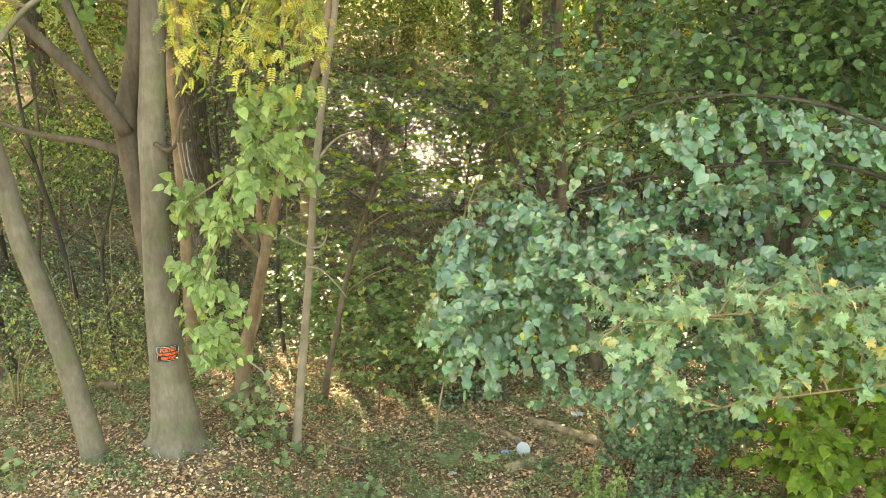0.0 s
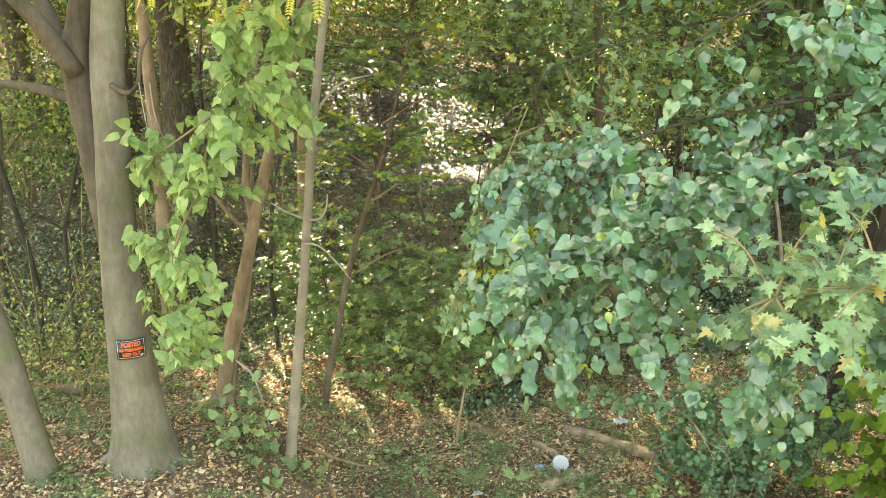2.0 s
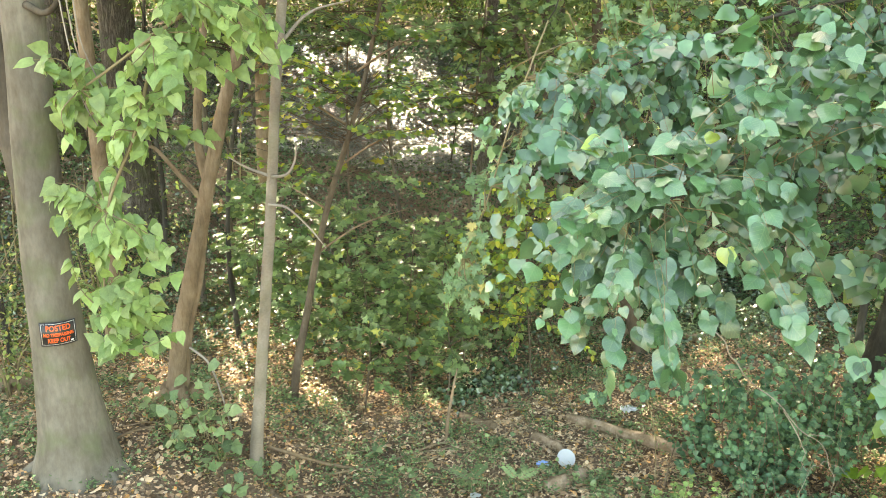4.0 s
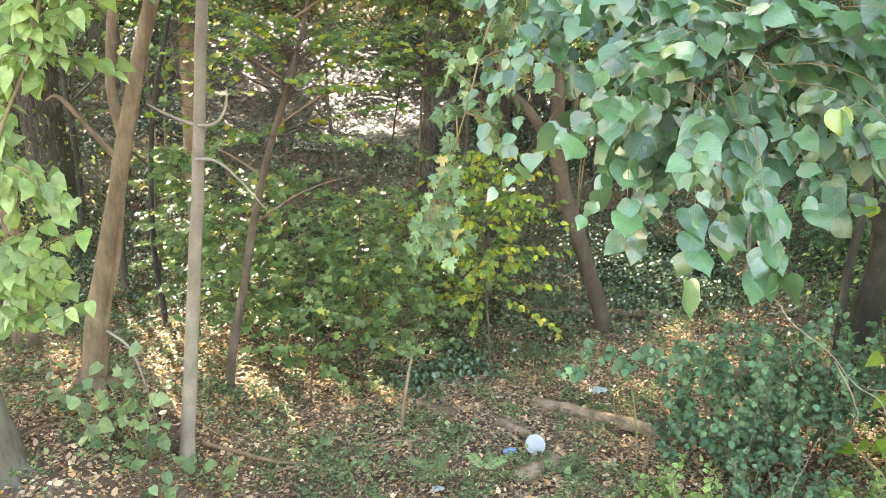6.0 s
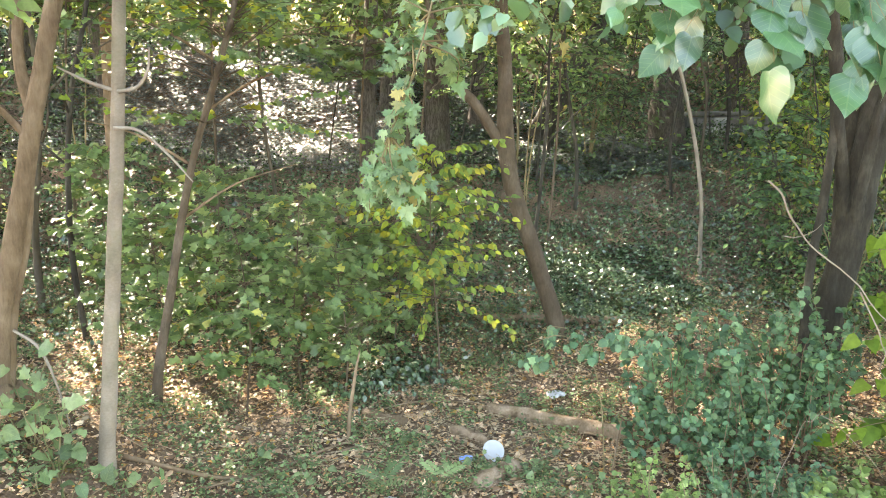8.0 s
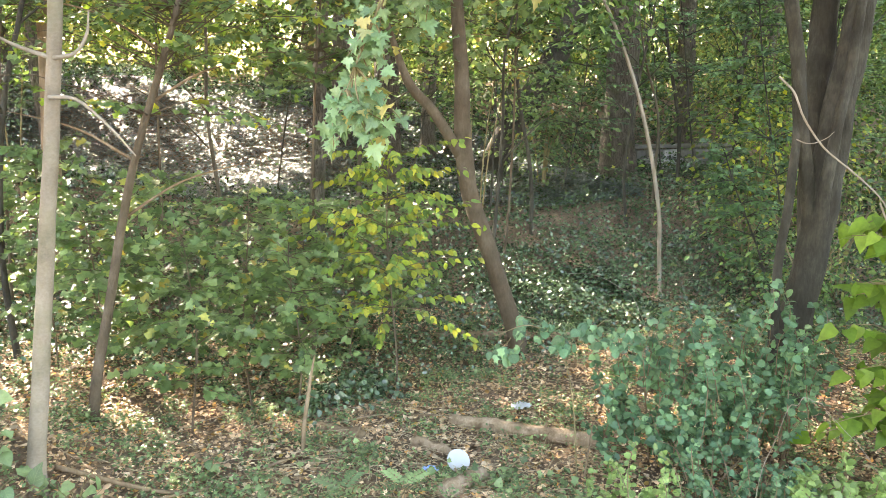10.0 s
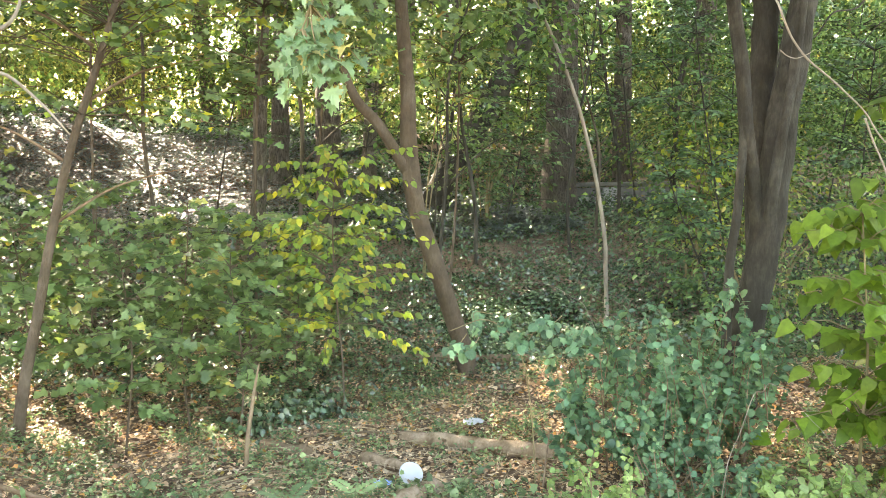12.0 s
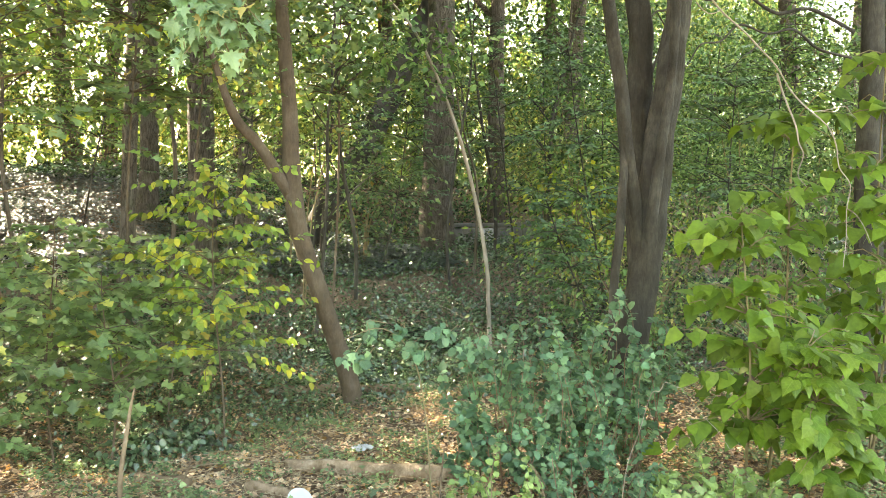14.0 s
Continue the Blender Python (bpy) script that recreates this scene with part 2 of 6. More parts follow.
def ground_material():
    mat = bpy.data.materials.new("forest_soil")
    n, l, p = nodes_of(mat)
    geo = n.new("ShaderNodeNewGeometry")
    a, b = n.new("ShaderNodeTexNoise"), n.new("ShaderNodeTexNoise")
    a.inputs["Scale"].default_value, a.inputs["Detail"].default_value = 1.3, 6
    b.inputs["Scale"].default_value, b.inputs["Detail"].default_value = 38, 6
    for t in (a, b):
        l.new(geo.outputs["Position"], t.inputs["Vector"])
    r = ramp(n, [(0.07, 0.047, 0.032), (0.16, 0.11, 0.073), (0.3, 0.215, 0.148)], [0.3, 0.5, 0.72])
    l.new(math_node(n, l, "ADD", math_node(n, l, "MULTIPLY", a.outputs[0], 0.4), math_node(n, l, "MULTIPLY", b.outputs[0], 0.6)), r.inputs[0])
    l.new(r.outputs[0], p.inputs["Base Color"])
    p.inputs["Roughness"].default_value, p.inputs["Specular IOR Level"].default_value = 0.95, 0.15
    bu = n.new("ShaderNodeBump")
    bu.inputs["Strength"].default_value, bu.inputs["Distance"].default_value = 0.8, 0.03
    l.new(b.outputs[0], bu.inputs["Height"])
    l.new(bu.outputs[0], p.inputs["Normal"])
    return mat


# ---- building helpers ----
def smooth_step(v):
    v = np.clip(v, 0, 1)
    return v * v * (3 - 2 * v)


def wobble(x, y):
    return 0.035 * np.sin(1.7 * x + 0.6 * y) + 0.03 * np.sin(2.3 * y - 1.1 * x + 1) + 0.018 * np.sin(4.1 * x + 3.3 * y)


def ground_z(x, y):
    """Height of the forest floor: a flat clearing, a bank under the grey trees, a rise behind."""
    x, y = np.asarray(x, float), np.asarray(y, float)
    bank = smooth_step((-x - 0.9) / 2.1) * (1.0 - 0.5 * smooth_step((y - 12.3) / 3.0)) * smooth_step((y - 4) / 5)
    left = 1 - smooth_step((x - 4.5) / 3.0)
    rise = 1.2 * smooth_step((y - 15.5) / 10.0) + left * 1.9 * smooth_step((y - 24.5) / 6.5) + (1 - left) * 1.6 * smooth_step((y - 27.5) / 7.0) + 0.03 * np.clip(y - 34, 0, 80)
    far = smooth_step((np.hypot(x, y - 15) - 60) / 60)
    return 0.02 + bank + rise + wobble(x, y) * (1 - far)


def raw_mesh(name, verts, faces, mat, uvw=None):
    me = bpy.data.meshes.new(name)
    verts = np.asarray(verts, np.float32)
    me.from_pydata(verts, [], faces) if not isinstance(faces, np.ndarray) else fill(me, verts, faces)
    if uvw is not None:
        at = me.attributes.new("leaf_xy", "FLOAT_VECTOR", "POINT")
        at.data.foreach_set("vector", np.asarray(uvw, np.float32).ravel())
    me.polygons.foreach_set("use_smooth", np.ones(len(me.polygons), bool))
    me.materials.append(mat)
    me.update()
    return me


def fill(me, verts, faces):
    n, k = faces.shape
    me.vertices.add(len(verts))
    me.vertices.foreach_set("co", verts.ravel())
    me.loops.add(n * k)
    me.loops.foreach_set("vertex_index", faces.astype(np.int32).ravel())
    me.polygons.add(n)
    me.polygons.foreach_set("loop_start", np.arange(0, n * k, k, dtype=np.int32))
    me.update(calc_edges=True)


def thing(name, base, label, category, group="", kind=""):
    ob = new(name)
    ob.location = base
    ob.empty_display_size = 0.2
    return tagged(ob, label, category, group, kind)


def base_of(parent):
    spot = Vector((0, 0, 0))
    while parent is not None:
        spot, parent = spot + parent.location, parent.parent
    return spot


def part(name, verts, faces, mat, parent=None, label="", kind="", uvw=None):
    """One mesh object; its vertices are given in the world and stored from its parent's base."""
    verts = np.asarray(verts, float)
    if parent is not None:
        verts = verts - np.array(base_of(parent))
    ob = new(name, raw_mesh(name, verts, faces, mat, uvw))
    ob.parent = parent
    return tagged(ob, label, kind=kind)


class Stems:
    """Tapered, slightly crooked tubes, gathered into one mesh."""

    def __init__(self):
        self.v, self.f, self.n = [], [], 0

    def tube(self, pts, radii, sides=8, fine=4, rough=0.06, flare=None):
        pts, radii = np.asarray(pts, float), np.asarray(radii, float)
        if len(pts) > 2 and fine > 1:
            ext = np.vstack([2 * pts[0] - pts[1], pts, 2 * pts[-1] - pts[-2]])
            out, rad = [], []
            for i in range(len(pts) - 1):
                a, b, c, d = ext[i:i + 4]
                for k in range(fine):
                    t = k / fine
                    out.append(0.5 * (2 * b + (c - a) * t + (2 * a - 5 * b + 4 * c - d) * t * t + (3 * b - a - 3 * c + d) * t ** 3))
                    rad.append(radii[i] * (1 - t) + radii[i + 1] * t)
            pts, radii = np.array(out + [pts[-1]]), np.array(rad + [radii[-1]])
        way = np.gradient(pts, axis=0)
        way /= np.linalg.norm(way, axis=1)[:, None] + 1e-9
        ref = np.array([1.0, 0, 0]) if abs(way[0][0]) < 0.8 else np.array([0, 1.0, 0])
        ang = np.arange(sides) / sides * 2 * np.pi
        start = self.n
        for i, (p, r, w) in enumerate(zip(pts, radii, way)):
            u = np.cross(w, ref)
            u /= np.linalg.norm(u) + 1e-9
            q = np.cross(w, u)
            bulge = 1 + rough * (np.sin(3 * ang + i * 0.9 + p[0] * 5) + 0.7 * np.sin(2 * ang - i * 0.55 + p[2] * 3) + 0.5 * np.sin(5 * ang + p[2] * 7))
            if flare is not None:
                bulge = bulge + flare(i / max(1, len(pts) - 1), ang)
            self.v.append(p + r * bulge[:, None] * (np.cos(ang)[:, None] * u + np.sin(ang)[:, None] * q))
        m = len(pts)
        for i in range(m - 1):
            for k in range(sides):
                a, b = start + i * sides + k, start + i * sides + (k + 1) % sides
                self.f.append((a, b, b + sides, a + sides))
        self.f.append(tuple(start + k for k in reversed(range(sides))))
        self.f.append(tuple(start + (m - 1) * sides + k for k in range(sides)))
        self.n += m * sides
        return self

    def make(self, name, mat, parent=None, label="", kind=""):
        return part(name, np.vstack(self.v), self.f, mat, parent, label, kind)


def half_leaf(outline, mid, fold=0.2, droop=0.25, curl=0.0, dome=0.0):
    """A leaf from its right half's outline: midrib and two blades, folded along the rib and drooping to the tip."""
    c = [(0.0, y) for y in mid]
    right = list(outline)
    verts = c + right + [(-x, y) for x, y in right]
    k = len(mid)
    faces = []
    for i in range(k - 1):
        faces.append((i, k + i, k + i + 1, i + 1))
        faces.append((i, i + 1, 2 * k + i + 1, 2 * k + i))
    v = np.array([(x, y, fold * abs(x) - dome * x * x - droop * y * y + curl * math.sin(7 * y) * x) for x, y in verts])
    return v, faces


def rounded(shape, fold, droop, curl, dome=0.5, k=2):
    """The same half outline with a smooth curve through its points."""
    outline, mid = np.array(shape[0], float), np.array(shape[1], float)

    def curve(p):
        e = np.concatenate([[2 * p[0] - p[1]], p, [2 * p[-1] - p[-2]]])
        out = []
        for i in range(len(p) - 1):
            a, b, c, d = e[i:i + 4]
            out += [0.5 * (2 * b + (c - a) * t + (2 * a - 5 * b + 4 * c - d) * t * t + (3 * b - a - 3 * c + d) * t ** 3) for t in np.arange(k) / k]
        return np.array(out + [p[-1]])
    o, m = curve(outline), curve(mid)
    o[:, 0] = np.maximum(o[:, 0], 0)
    return half_leaf([tuple(v) for v in o], list(m), fold, droop, curl, dome)


def fan_leaf(outline, centre, droop=0.25, fold=0.12):
    right = list(outline)
    ring = right + [(-x, y) for x, y in reversed(right[1:-1])]
    verts = [centre] + ring
    faces = [(0, 1 + i, 1 + (i + 1) % len(ring)) for i in range(len(ring))]
    v = np.array([(x, y, fold * abs(x) - droop * max(0, y) ** 2 + 0.04 * math.sin(9 * x + 5 * y)) for x, y in verts])
    return v, faces


HEART_B = rounded(([(0.0, 0.0), (0.22, -0.08), (0.4, 0.06), (0.44, 0.26), (0.36, 0.5), (0.2, 0.72), (0.0, 0.95)], [0.0, 0.02, 0.12, 0.3, 0.5, 0.72, 0.95]), 0.08, 0.4, -0.15)
HEART_C = rounded(([(0.0, 0.0), (0.23, -0.12), (0.45, 0.0), (0.5, 0.24), (0.38, 0.5), (0.16, 0.8), (0.0, 1.08)], [0.0, 0.02, 0.1, 0.28, 0.5, 0.8, 1.08]), 0.16, 0.1, 0.15)
CORD_T_LOW = half_leaf([(0.0, 0.0), (0.26, -0.1), (0.47, 0.06), (0.53, 0.32), (0.44, 0.56), (0.2, 0.82), (0.0, 1.06)], [0.0, 0.02, 0.12, 0.33, 0.58, 0.8, 0.96], 0.07, 0.18, 0.1)
CORD_T = rounded(([(0.0, 0.0), (0.26, -0.1), (0.47, 0.06), (0.53, 0.32), (0.44, 0.56), (0.2, 0.82), (0.0, 1.06)], [0.0, 0.02, 0.12, 0.33, 0.58, 0.8, 0.96]), 0.07, 0.18, 0.1)
CORD_B = rounded(([(0.0, 0.0), (0.24, -0.07), (0.45, 0.08), (0.5, 0.32), (0.4, 0.58), (0.18, 0.84), (0.0, 1.08)], [0.0, 0.03, 0.14, 0.34, 0.6, 0.82, 1.0]), -0.06, 0.28, -0.12)
CORD_C = rounded(([(0.0, 0.0), (0.25, -0.1), (0.44, 0.04), (0.48, 0.3), (0.38, 0.55), (0.17, 0.84), (0.0, 1.08)], [0.0, 0.02, 0.12, 0.32, 0.56, 0.82, 1.02]), 0.16, 0.05, 0.18)
CAT_T = rounded(([(0.0, 0.0), (0.2, -0.05), (0.35, 0.08), (0.39, 0.28), (0.31, 0.52), (0.14, 0.78), (0.0, 1.02)], [0.0, 0.02, 0.1, 0.28, 0.52, 0.78, 1.02]), 0.1, 0.25, 0.1)
CAT_B = rounded(([(0.0, 0.0), (0.19, -0.04), (0.33, 0.1), (0.36, 0.3), (0.28, 0.55), (0.13, 0.78), (0.0, 1.0)], [0.0, 0.02, 0.12, 0.3, 0.55, 0.78, 1.0]), 0.05, 0.42, -0.12)
CAT_LOW = half_leaf([(0.0, 0.0), (0.33, 0.0), (0.39, 0.28), (0.25, 0.62), (0.0, 1.02)], [0.0, 0.06, 0.28, 0.62, 1.02], 0.1, 0.3)
MAPLE_T = fan_leaf([(0, 0), (0.24, -0.14), (0.22, 0.06), (0.52, 0.04), (0.4, 0.2), (0.68, 0.4), (0.46, 0.42), (0.52, 0.62), (0.28, 0.48), (0.2, 0.62), (0.26, 0.8), (0.12, 0.8), (0, 1.1)], (0, 0.28), 0.25)
MAPLE_B = fan_leaf([(0, 0), (0.2, -0.16), (0.24, 0.05), (0.5, 0.0), (0.42, 0.2), (0.62, 0.46), (0.42, 0.44), (0.44, 0.6), (0.24, 0.5), (0.2, 0.66), (0.22, 0.78), (0.1, 0.82), (0, 1.05)], (0, 0.26), 0.5, 0.3)
MAPLE_S = half_leaf([(0.0, 0.0), (0.4, 0.1), (0.26, 0.36), (0.36, 0.62), (0.14, 0.66), (0.0, 1.0)], [0.0, 0.12, 0.36, 0.56, 0.68, 1.0], 0.14, 0.25, 0.1)
OVAL_T = half_leaf([(0.0, 0.0), (0.27, 0.2), (0.3, 0.45), (0.18, 0.75), (0.0, 1.0)], [0.0, 0.2, 0.45, 0.75, 1.0], 0.14, 0.22, 0.08)
ROUND_T = half_leaf([(0.0, 0.0), (0.33, 0.12), (0.44, 0.45), (0.3, 0.78), (0.0, 0.95)], [0.0, 0.15, 0.45, 0.78, 0.95], 0.18, 0.2, 0.1)
HEX_T = (np.array([(0, 0, 0), (0.3, 0.28, 0.08), (0.24, 0.68, 0.0), (0, 1, -0.2), (-0.24, 0.68, 0.0), (-0.3, 0.28, 0.08)], float), [(0, 1, 2, 3), (0, 3, 4, 5)])
LOBE_T = (np.array([(0, 0, 0), (0.5, 0.18, 0.08), (0.22, 0.42, 0), (0.4, 0.75, 0.05), (0, 1, -0.2), (-0.4, 0.75, 0.05), (-0.22, 0.42, 0), (-0.5, 0.18, 0.08)], float), [(0, 1, 2, 4), (2, 3, 4, 4), (0, 4, 6, 7), (4, 5, 6, 6)])
LOBE_T = (LOBE_T[0], [(0, 1, 2), (0, 2, 4), (2, 3, 4), (0, 4, 6), (4, 5, 6), (0, 6, 7)])
DEAD_T = (np.array([(0, 0, 0.1), (0.32, 0.3, 0.16), (0.26, 0.72, 0.02), (0, 1, 0.22), (-0.26, 0.7, 0.12), (-0.34, 0.3, -0.02)], float), [(0, 1, 2, 3), (0, 3, 4, 5)])
BROAD_T = (np.array([(0, 0, 0), (0.4, 0.22, 0.08), (0.36, 0.66, 0.0), (0, 0.98, -0.2), (-0.36, 0.66, 0.0), (-0.4, 0.22, 0.08)], float), [(0, 1, 2, 3), (0, 3, 4, 5)])
CRUMB_T = (np.array([(0, 0, 0.05), (0.36, 0.35, 0.16), (0.05, 1, 0.1), (-0.3, 0.5, -0.02)], float), [(0, 1, 2, 3)])
KITE_T = (np.array([(0, 0, 0), (0.34, 0.42, 0.06), (0, 1, -0.15), (-0.34, 0.42, 0.06)], float), [(0, 1, 2, 3)])


def unit(a):
    return a / (np.linalg.norm(a, axis=-1, keepdims=True) + 1e-9)


def frames_of(D, N):
    Y = unit(np.asarray(D, float))
    Z = unit(N - (N * Y).sum(1, keepdims=True) * Y)
    return np.cross(Y, Z), Y, Z


def leaf_mass(name, shape, P, D, N, S, mat, parent=None, label="", kind="stuff"):
    """Many leaves of one shape in one mesh."""
    tv, tf = shape
    X, Y, Z = frames_of(D, N)
    V = P[:, None, :] + S[:, None, None] * (tv[None, :, 0, None] * X[:, None] + tv[None, :, 1, None] * Y[:, None] + tv[None, :, 2, None] * Z[:, None])
    n, k = len(P), len(tv)
    size = max(len(f) for f in tf)
    if all(len(f) == size for f in tf):
        F = (np.array(tf)[None] + (np.arange(n) * k)[:, None, None]).reshape(-1, size)
    else:
        F = [tuple(i + j * k for i in f) for j in range(n) for f in tf]
    uvw = np.broadcast_to(np.c_[tv[:, :2], np.zeros(k)], (n, k, 3)).reshape(-1, 3)
    return part(name, V.reshape(-1, 3), F, mat, parent, label, kind, uvw)


SHARED = {}


def leaf_parts(shapes, P, D, N, S, mat, parent, name="leaf", boughs=None):
    """Single leaves, each an object of its own on a shared mesh."""
    X, Y, Z = frames_of(D, N)
    b = np.array(base_of(parent))
    meshes = []
    for i, (tv, tf) in enumerate(shapes):
        key = (mat.name, i, len(tv), round(float(tv.sum()), 4))
        if key not in SHARED:
            SHARED[key] = raw_mesh(name, tv, tf, mat, np.c_[tv[:, :2], np.zeros(len(tv))])
        meshes.append(SHARED[key])
    for i in range(len(P)):
        ob = new(name, meshes[i % len(meshes)])
        m = np.eye(4)
        m[:3, 0], m[:3, 1], m[:3, 2], m[:3, 3] = X[i] * S[i], Y[i] * S[i], Z[i] * S[i], P[i] - b
        ob.parent = parent if boughs is None else boughs[1][int(np.argmin(np.linalg.norm(boughs[0] - P[i], axis=1))) // boughs[2]]
        ob.matrix_basis = Matrix(m.tolist())


def jitter(n, s=1.0):
    return rng.normal(0, s, (n, 3))


def hang(n, out=(0, 0, 0), down=0.7, up=(0, -0.35, 1.0), spread=0.6):
    """Ways and faces of hanging leaves: tips outwards and down, faces towards the light."""
    D = np.asarray(out, float) + jitter(n, spread) + np.array([0, 0, -down])
    N = np.asarray(up, float) + jitter(n, 0.35)
    return D, N


def along(lines, n=14):
    """Points spread along polylines, their first stretch left out."""
    out = []
    for b in lines:
        b = np.asarray(b, float)
        t = np.linspace(0.5, len(b) - 1.001, n)
        i = t.astype(int)
        out.append(b[i] + (b[i + 1] - b[i]) * (t - i)[:, None])
    return np.vstack(out)


def nearest(pool, ends, spread=0.35, reach=0.9):
    """A start for each twig on the nearest bough, no further off than its reach."""
    st = []
    for e in ends:
        d = np.linalg.norm(pool - e, axis=1) + rng.random(len(pool)) * spread + (np.linalg.norm(pool - e, axis=1) < 0.2) * 5
        st.append(pool[np.argmin(d)])
    st = np.array(st)
    return ends + (st - ends) * np.minimum(1, reach / (np.linalg.norm(st - ends, axis=1, keepdims=True) + 1e-6))


def twig_leaves(stems, starts, ends, per, mat_r=0.006, sag=0.15, sides=5, first=0.3):
    """Draws a twig from each start to its end and gives spots for leaves along its outer part."""
    P, O = [], []
    for a, e in zip(starts, ends):
        a, e = np.asarray(a, float), np.asarray(e, float)
        mid = (a + e) / 2 + np.array([0, 0, sag * np.linalg.norm(e - a)]) + rng.normal(0, 0.04, 3)
        stems.tube([a, mid, e], [mat_r * 1.6, mat_r, mat_r * 0.45], sides, 4 if sides > 4 else 2, 0.03)
        t = np.linspace(first, 1.0, per)
        pts = (1 - t)[:, None] ** 2 * a + 2 * ((1 - t) * t)[:, None] * mid + (t ** 2)[:, None] * e
        P.append(pts + rng.normal(0, 0.012, pts.shape))
        side = np.where(np.arange(per) % 2, 1, -1)[:, None]
        w = unit(e - a)
        O.append(np.cross(w, [0, 0, 1.0])[None] * side * 0.8 + w * 0.7)
    return np.vstack(P), np.vstack(O)


def tier_twigs(st, stem, ks, arms, reach, per, rise=0.1, sag=0.1, r=0.004, flat=0.75):
    """Twigs in tiers round a stem, nearly level, with leaves in two rows; gives spots and ways."""
    stem = np.asarray(stem, float)
    u = np.linspace(0, 1, len(stem))
    starts, ends = [], []
    for i, k in enumerate(np.clip(np.asarray(ks) + rng.normal(0, 0.035, len(ks)), 0.05, 1)):
        p = np.array([np.interp(k, u, stem[:, c]) for c in range(3)])
        for j in range(arms):
            a = i * 2.4 + j * 2 * np.pi / arms + rng.uniform(-0.4, 0.4)
            ln = reach * rng.uniform(0.45, 1.2) * (1.12 - 0.5 * k)
            starts.append(p)
            ends.append(p + np.array([math.cos(a) * ln, flat * math.sin(a) * ln, (rise + rng.normal(0, 0.16)) * ln + rng.normal(0, 0.07)]))
    return twig_leaves(st, starts, ends, per, r, sag, 4, first=0.25)


# canopy gaps through which the sun reaches the floor: x, y, height, half width, half depth
GAPS = ((-0.8, 27.1, 2.0, 2.4, 1.4), (4.25, 18.0, 0.2, 0.65, 0.75), (5.6, 25.4, 1.3, 1.2, 1.5), (4.4, 43.0, 3.3, 2.6, 3.2))


def in_gap(P):
    s = np.array(sun_dir)
    inside = np.zeros(len(P), bool)
    for x, y, z, rx, ry in GAPS:
        q = P - s * ((P[:, 2] - z) / s[2])[:, None]
        inside |= ((q[:, 0] - x) / rx) ** 2 + ((q[:, 1] - y) / ry) ** 2 < 1
    return inside


def clump_cloud(centre, radii, clumps, per, size, flat=0.45, clump=0.45, avoid=True):
    """Leaf spots gathered in flat clumps inside an ellipsoid."""
    c = unit(jitter(clumps)) * rng.random((clumps, 1)) ** 0.45 * np.asarray(radii) + np.asarray(centre)
    if avoid:
        c = c[~in_gap(c)]
    r = clump * (0.6 + 0.8 * rng.random((len(c), 1, 1)))
    P = (c[:, None] + rng.normal(0, 1, (len(c), per, 3)) * r * np.array([1, 1, flat])).reshape(-1, 3)
    home = np.repeat(c, per, 0)
    if avoid and len(P):
        free = ~in_gap(P) | (rng.random(len(P)) < 0.45)
        P, home = P[free], home[free]
    S = size * (0.6 + 0.8 * rng.random(len(P)))
    out = unit(P - home) * np.array([1, 1, 0.3])
    D = out + jitter(len(P), 0.5) + np.array([0, 0, -0.45])
    N = jitter(len(P), 0.45) + np.array([0, -0.25, 1.0])
    return P, D, N, S, c


# ---- ground ----
def build_ground():
    gx = np.unique(np.round(np.r_[-np.geomspace(2500, 9, 24), np.arange(-9, 10, 0.15), np.geomspace(10, 2500, 34)], 3))
    gy = np.unique(np.round(np.r_[-np.geomspace(2500, 1, 22), np.arange(0, 9, 1.0), np.arange(9, 24, 0.15), np.arange(24.2, 37, 0.4), np.geomspace(37.5, 2500, 34)], 3))
    X, Y = np.meshgrid(gx, gy)
    Z = ground_z(X, Y)
    fine = 0.02 * np.sin(9 * X + 2 * np.sin(7 * Y)) * np.sin(8 * Y + 1.3 * X)
    near = (np.abs(X) < 10) & (Y > 8) & (Y < 25)
    Z = Z + np.where(near, fine, 0)
    V = np.c_[X.ravel(), Y.ravel(), Z.ravel()]
    w = len(gx)
    i = (np.arange(len(gy) - 1)[:, None] * w + np.arange(w - 1)[None]).ravel()
    F = np.c_[i, i + 1, i + 1 + w, i + w]
    return tagged(part("ground", V, F, ground_material()), "brown forest soil with leaf litter, rising gently behind", "ground", kind="structure")


build_ground()


def on_ground(x, y, lift=0.0):
    return np.c_[x, y, ground_z(x, y) + lift]


def scatter(n, x0, x1, y0, y1, density=None):
    x, y = rng.uniform(x0, x1, n), rng.uniform(y0, y1, n)
    if density is not None:
        keep = rng.random(n) < density(x, y)
        x, y = x[keep], y[keep]
    return x, y


def patches(x, y, k=1.0, s=0.0):
    return 0.5 + 0.5 * (np.sin(1.9 * k * x + 1.2 * np.sin(1.3 * k * y + s) + s) * np.sin(1.6 * k * y + 1.4 * np.sin(1.1 * k * x + 2 * s)))


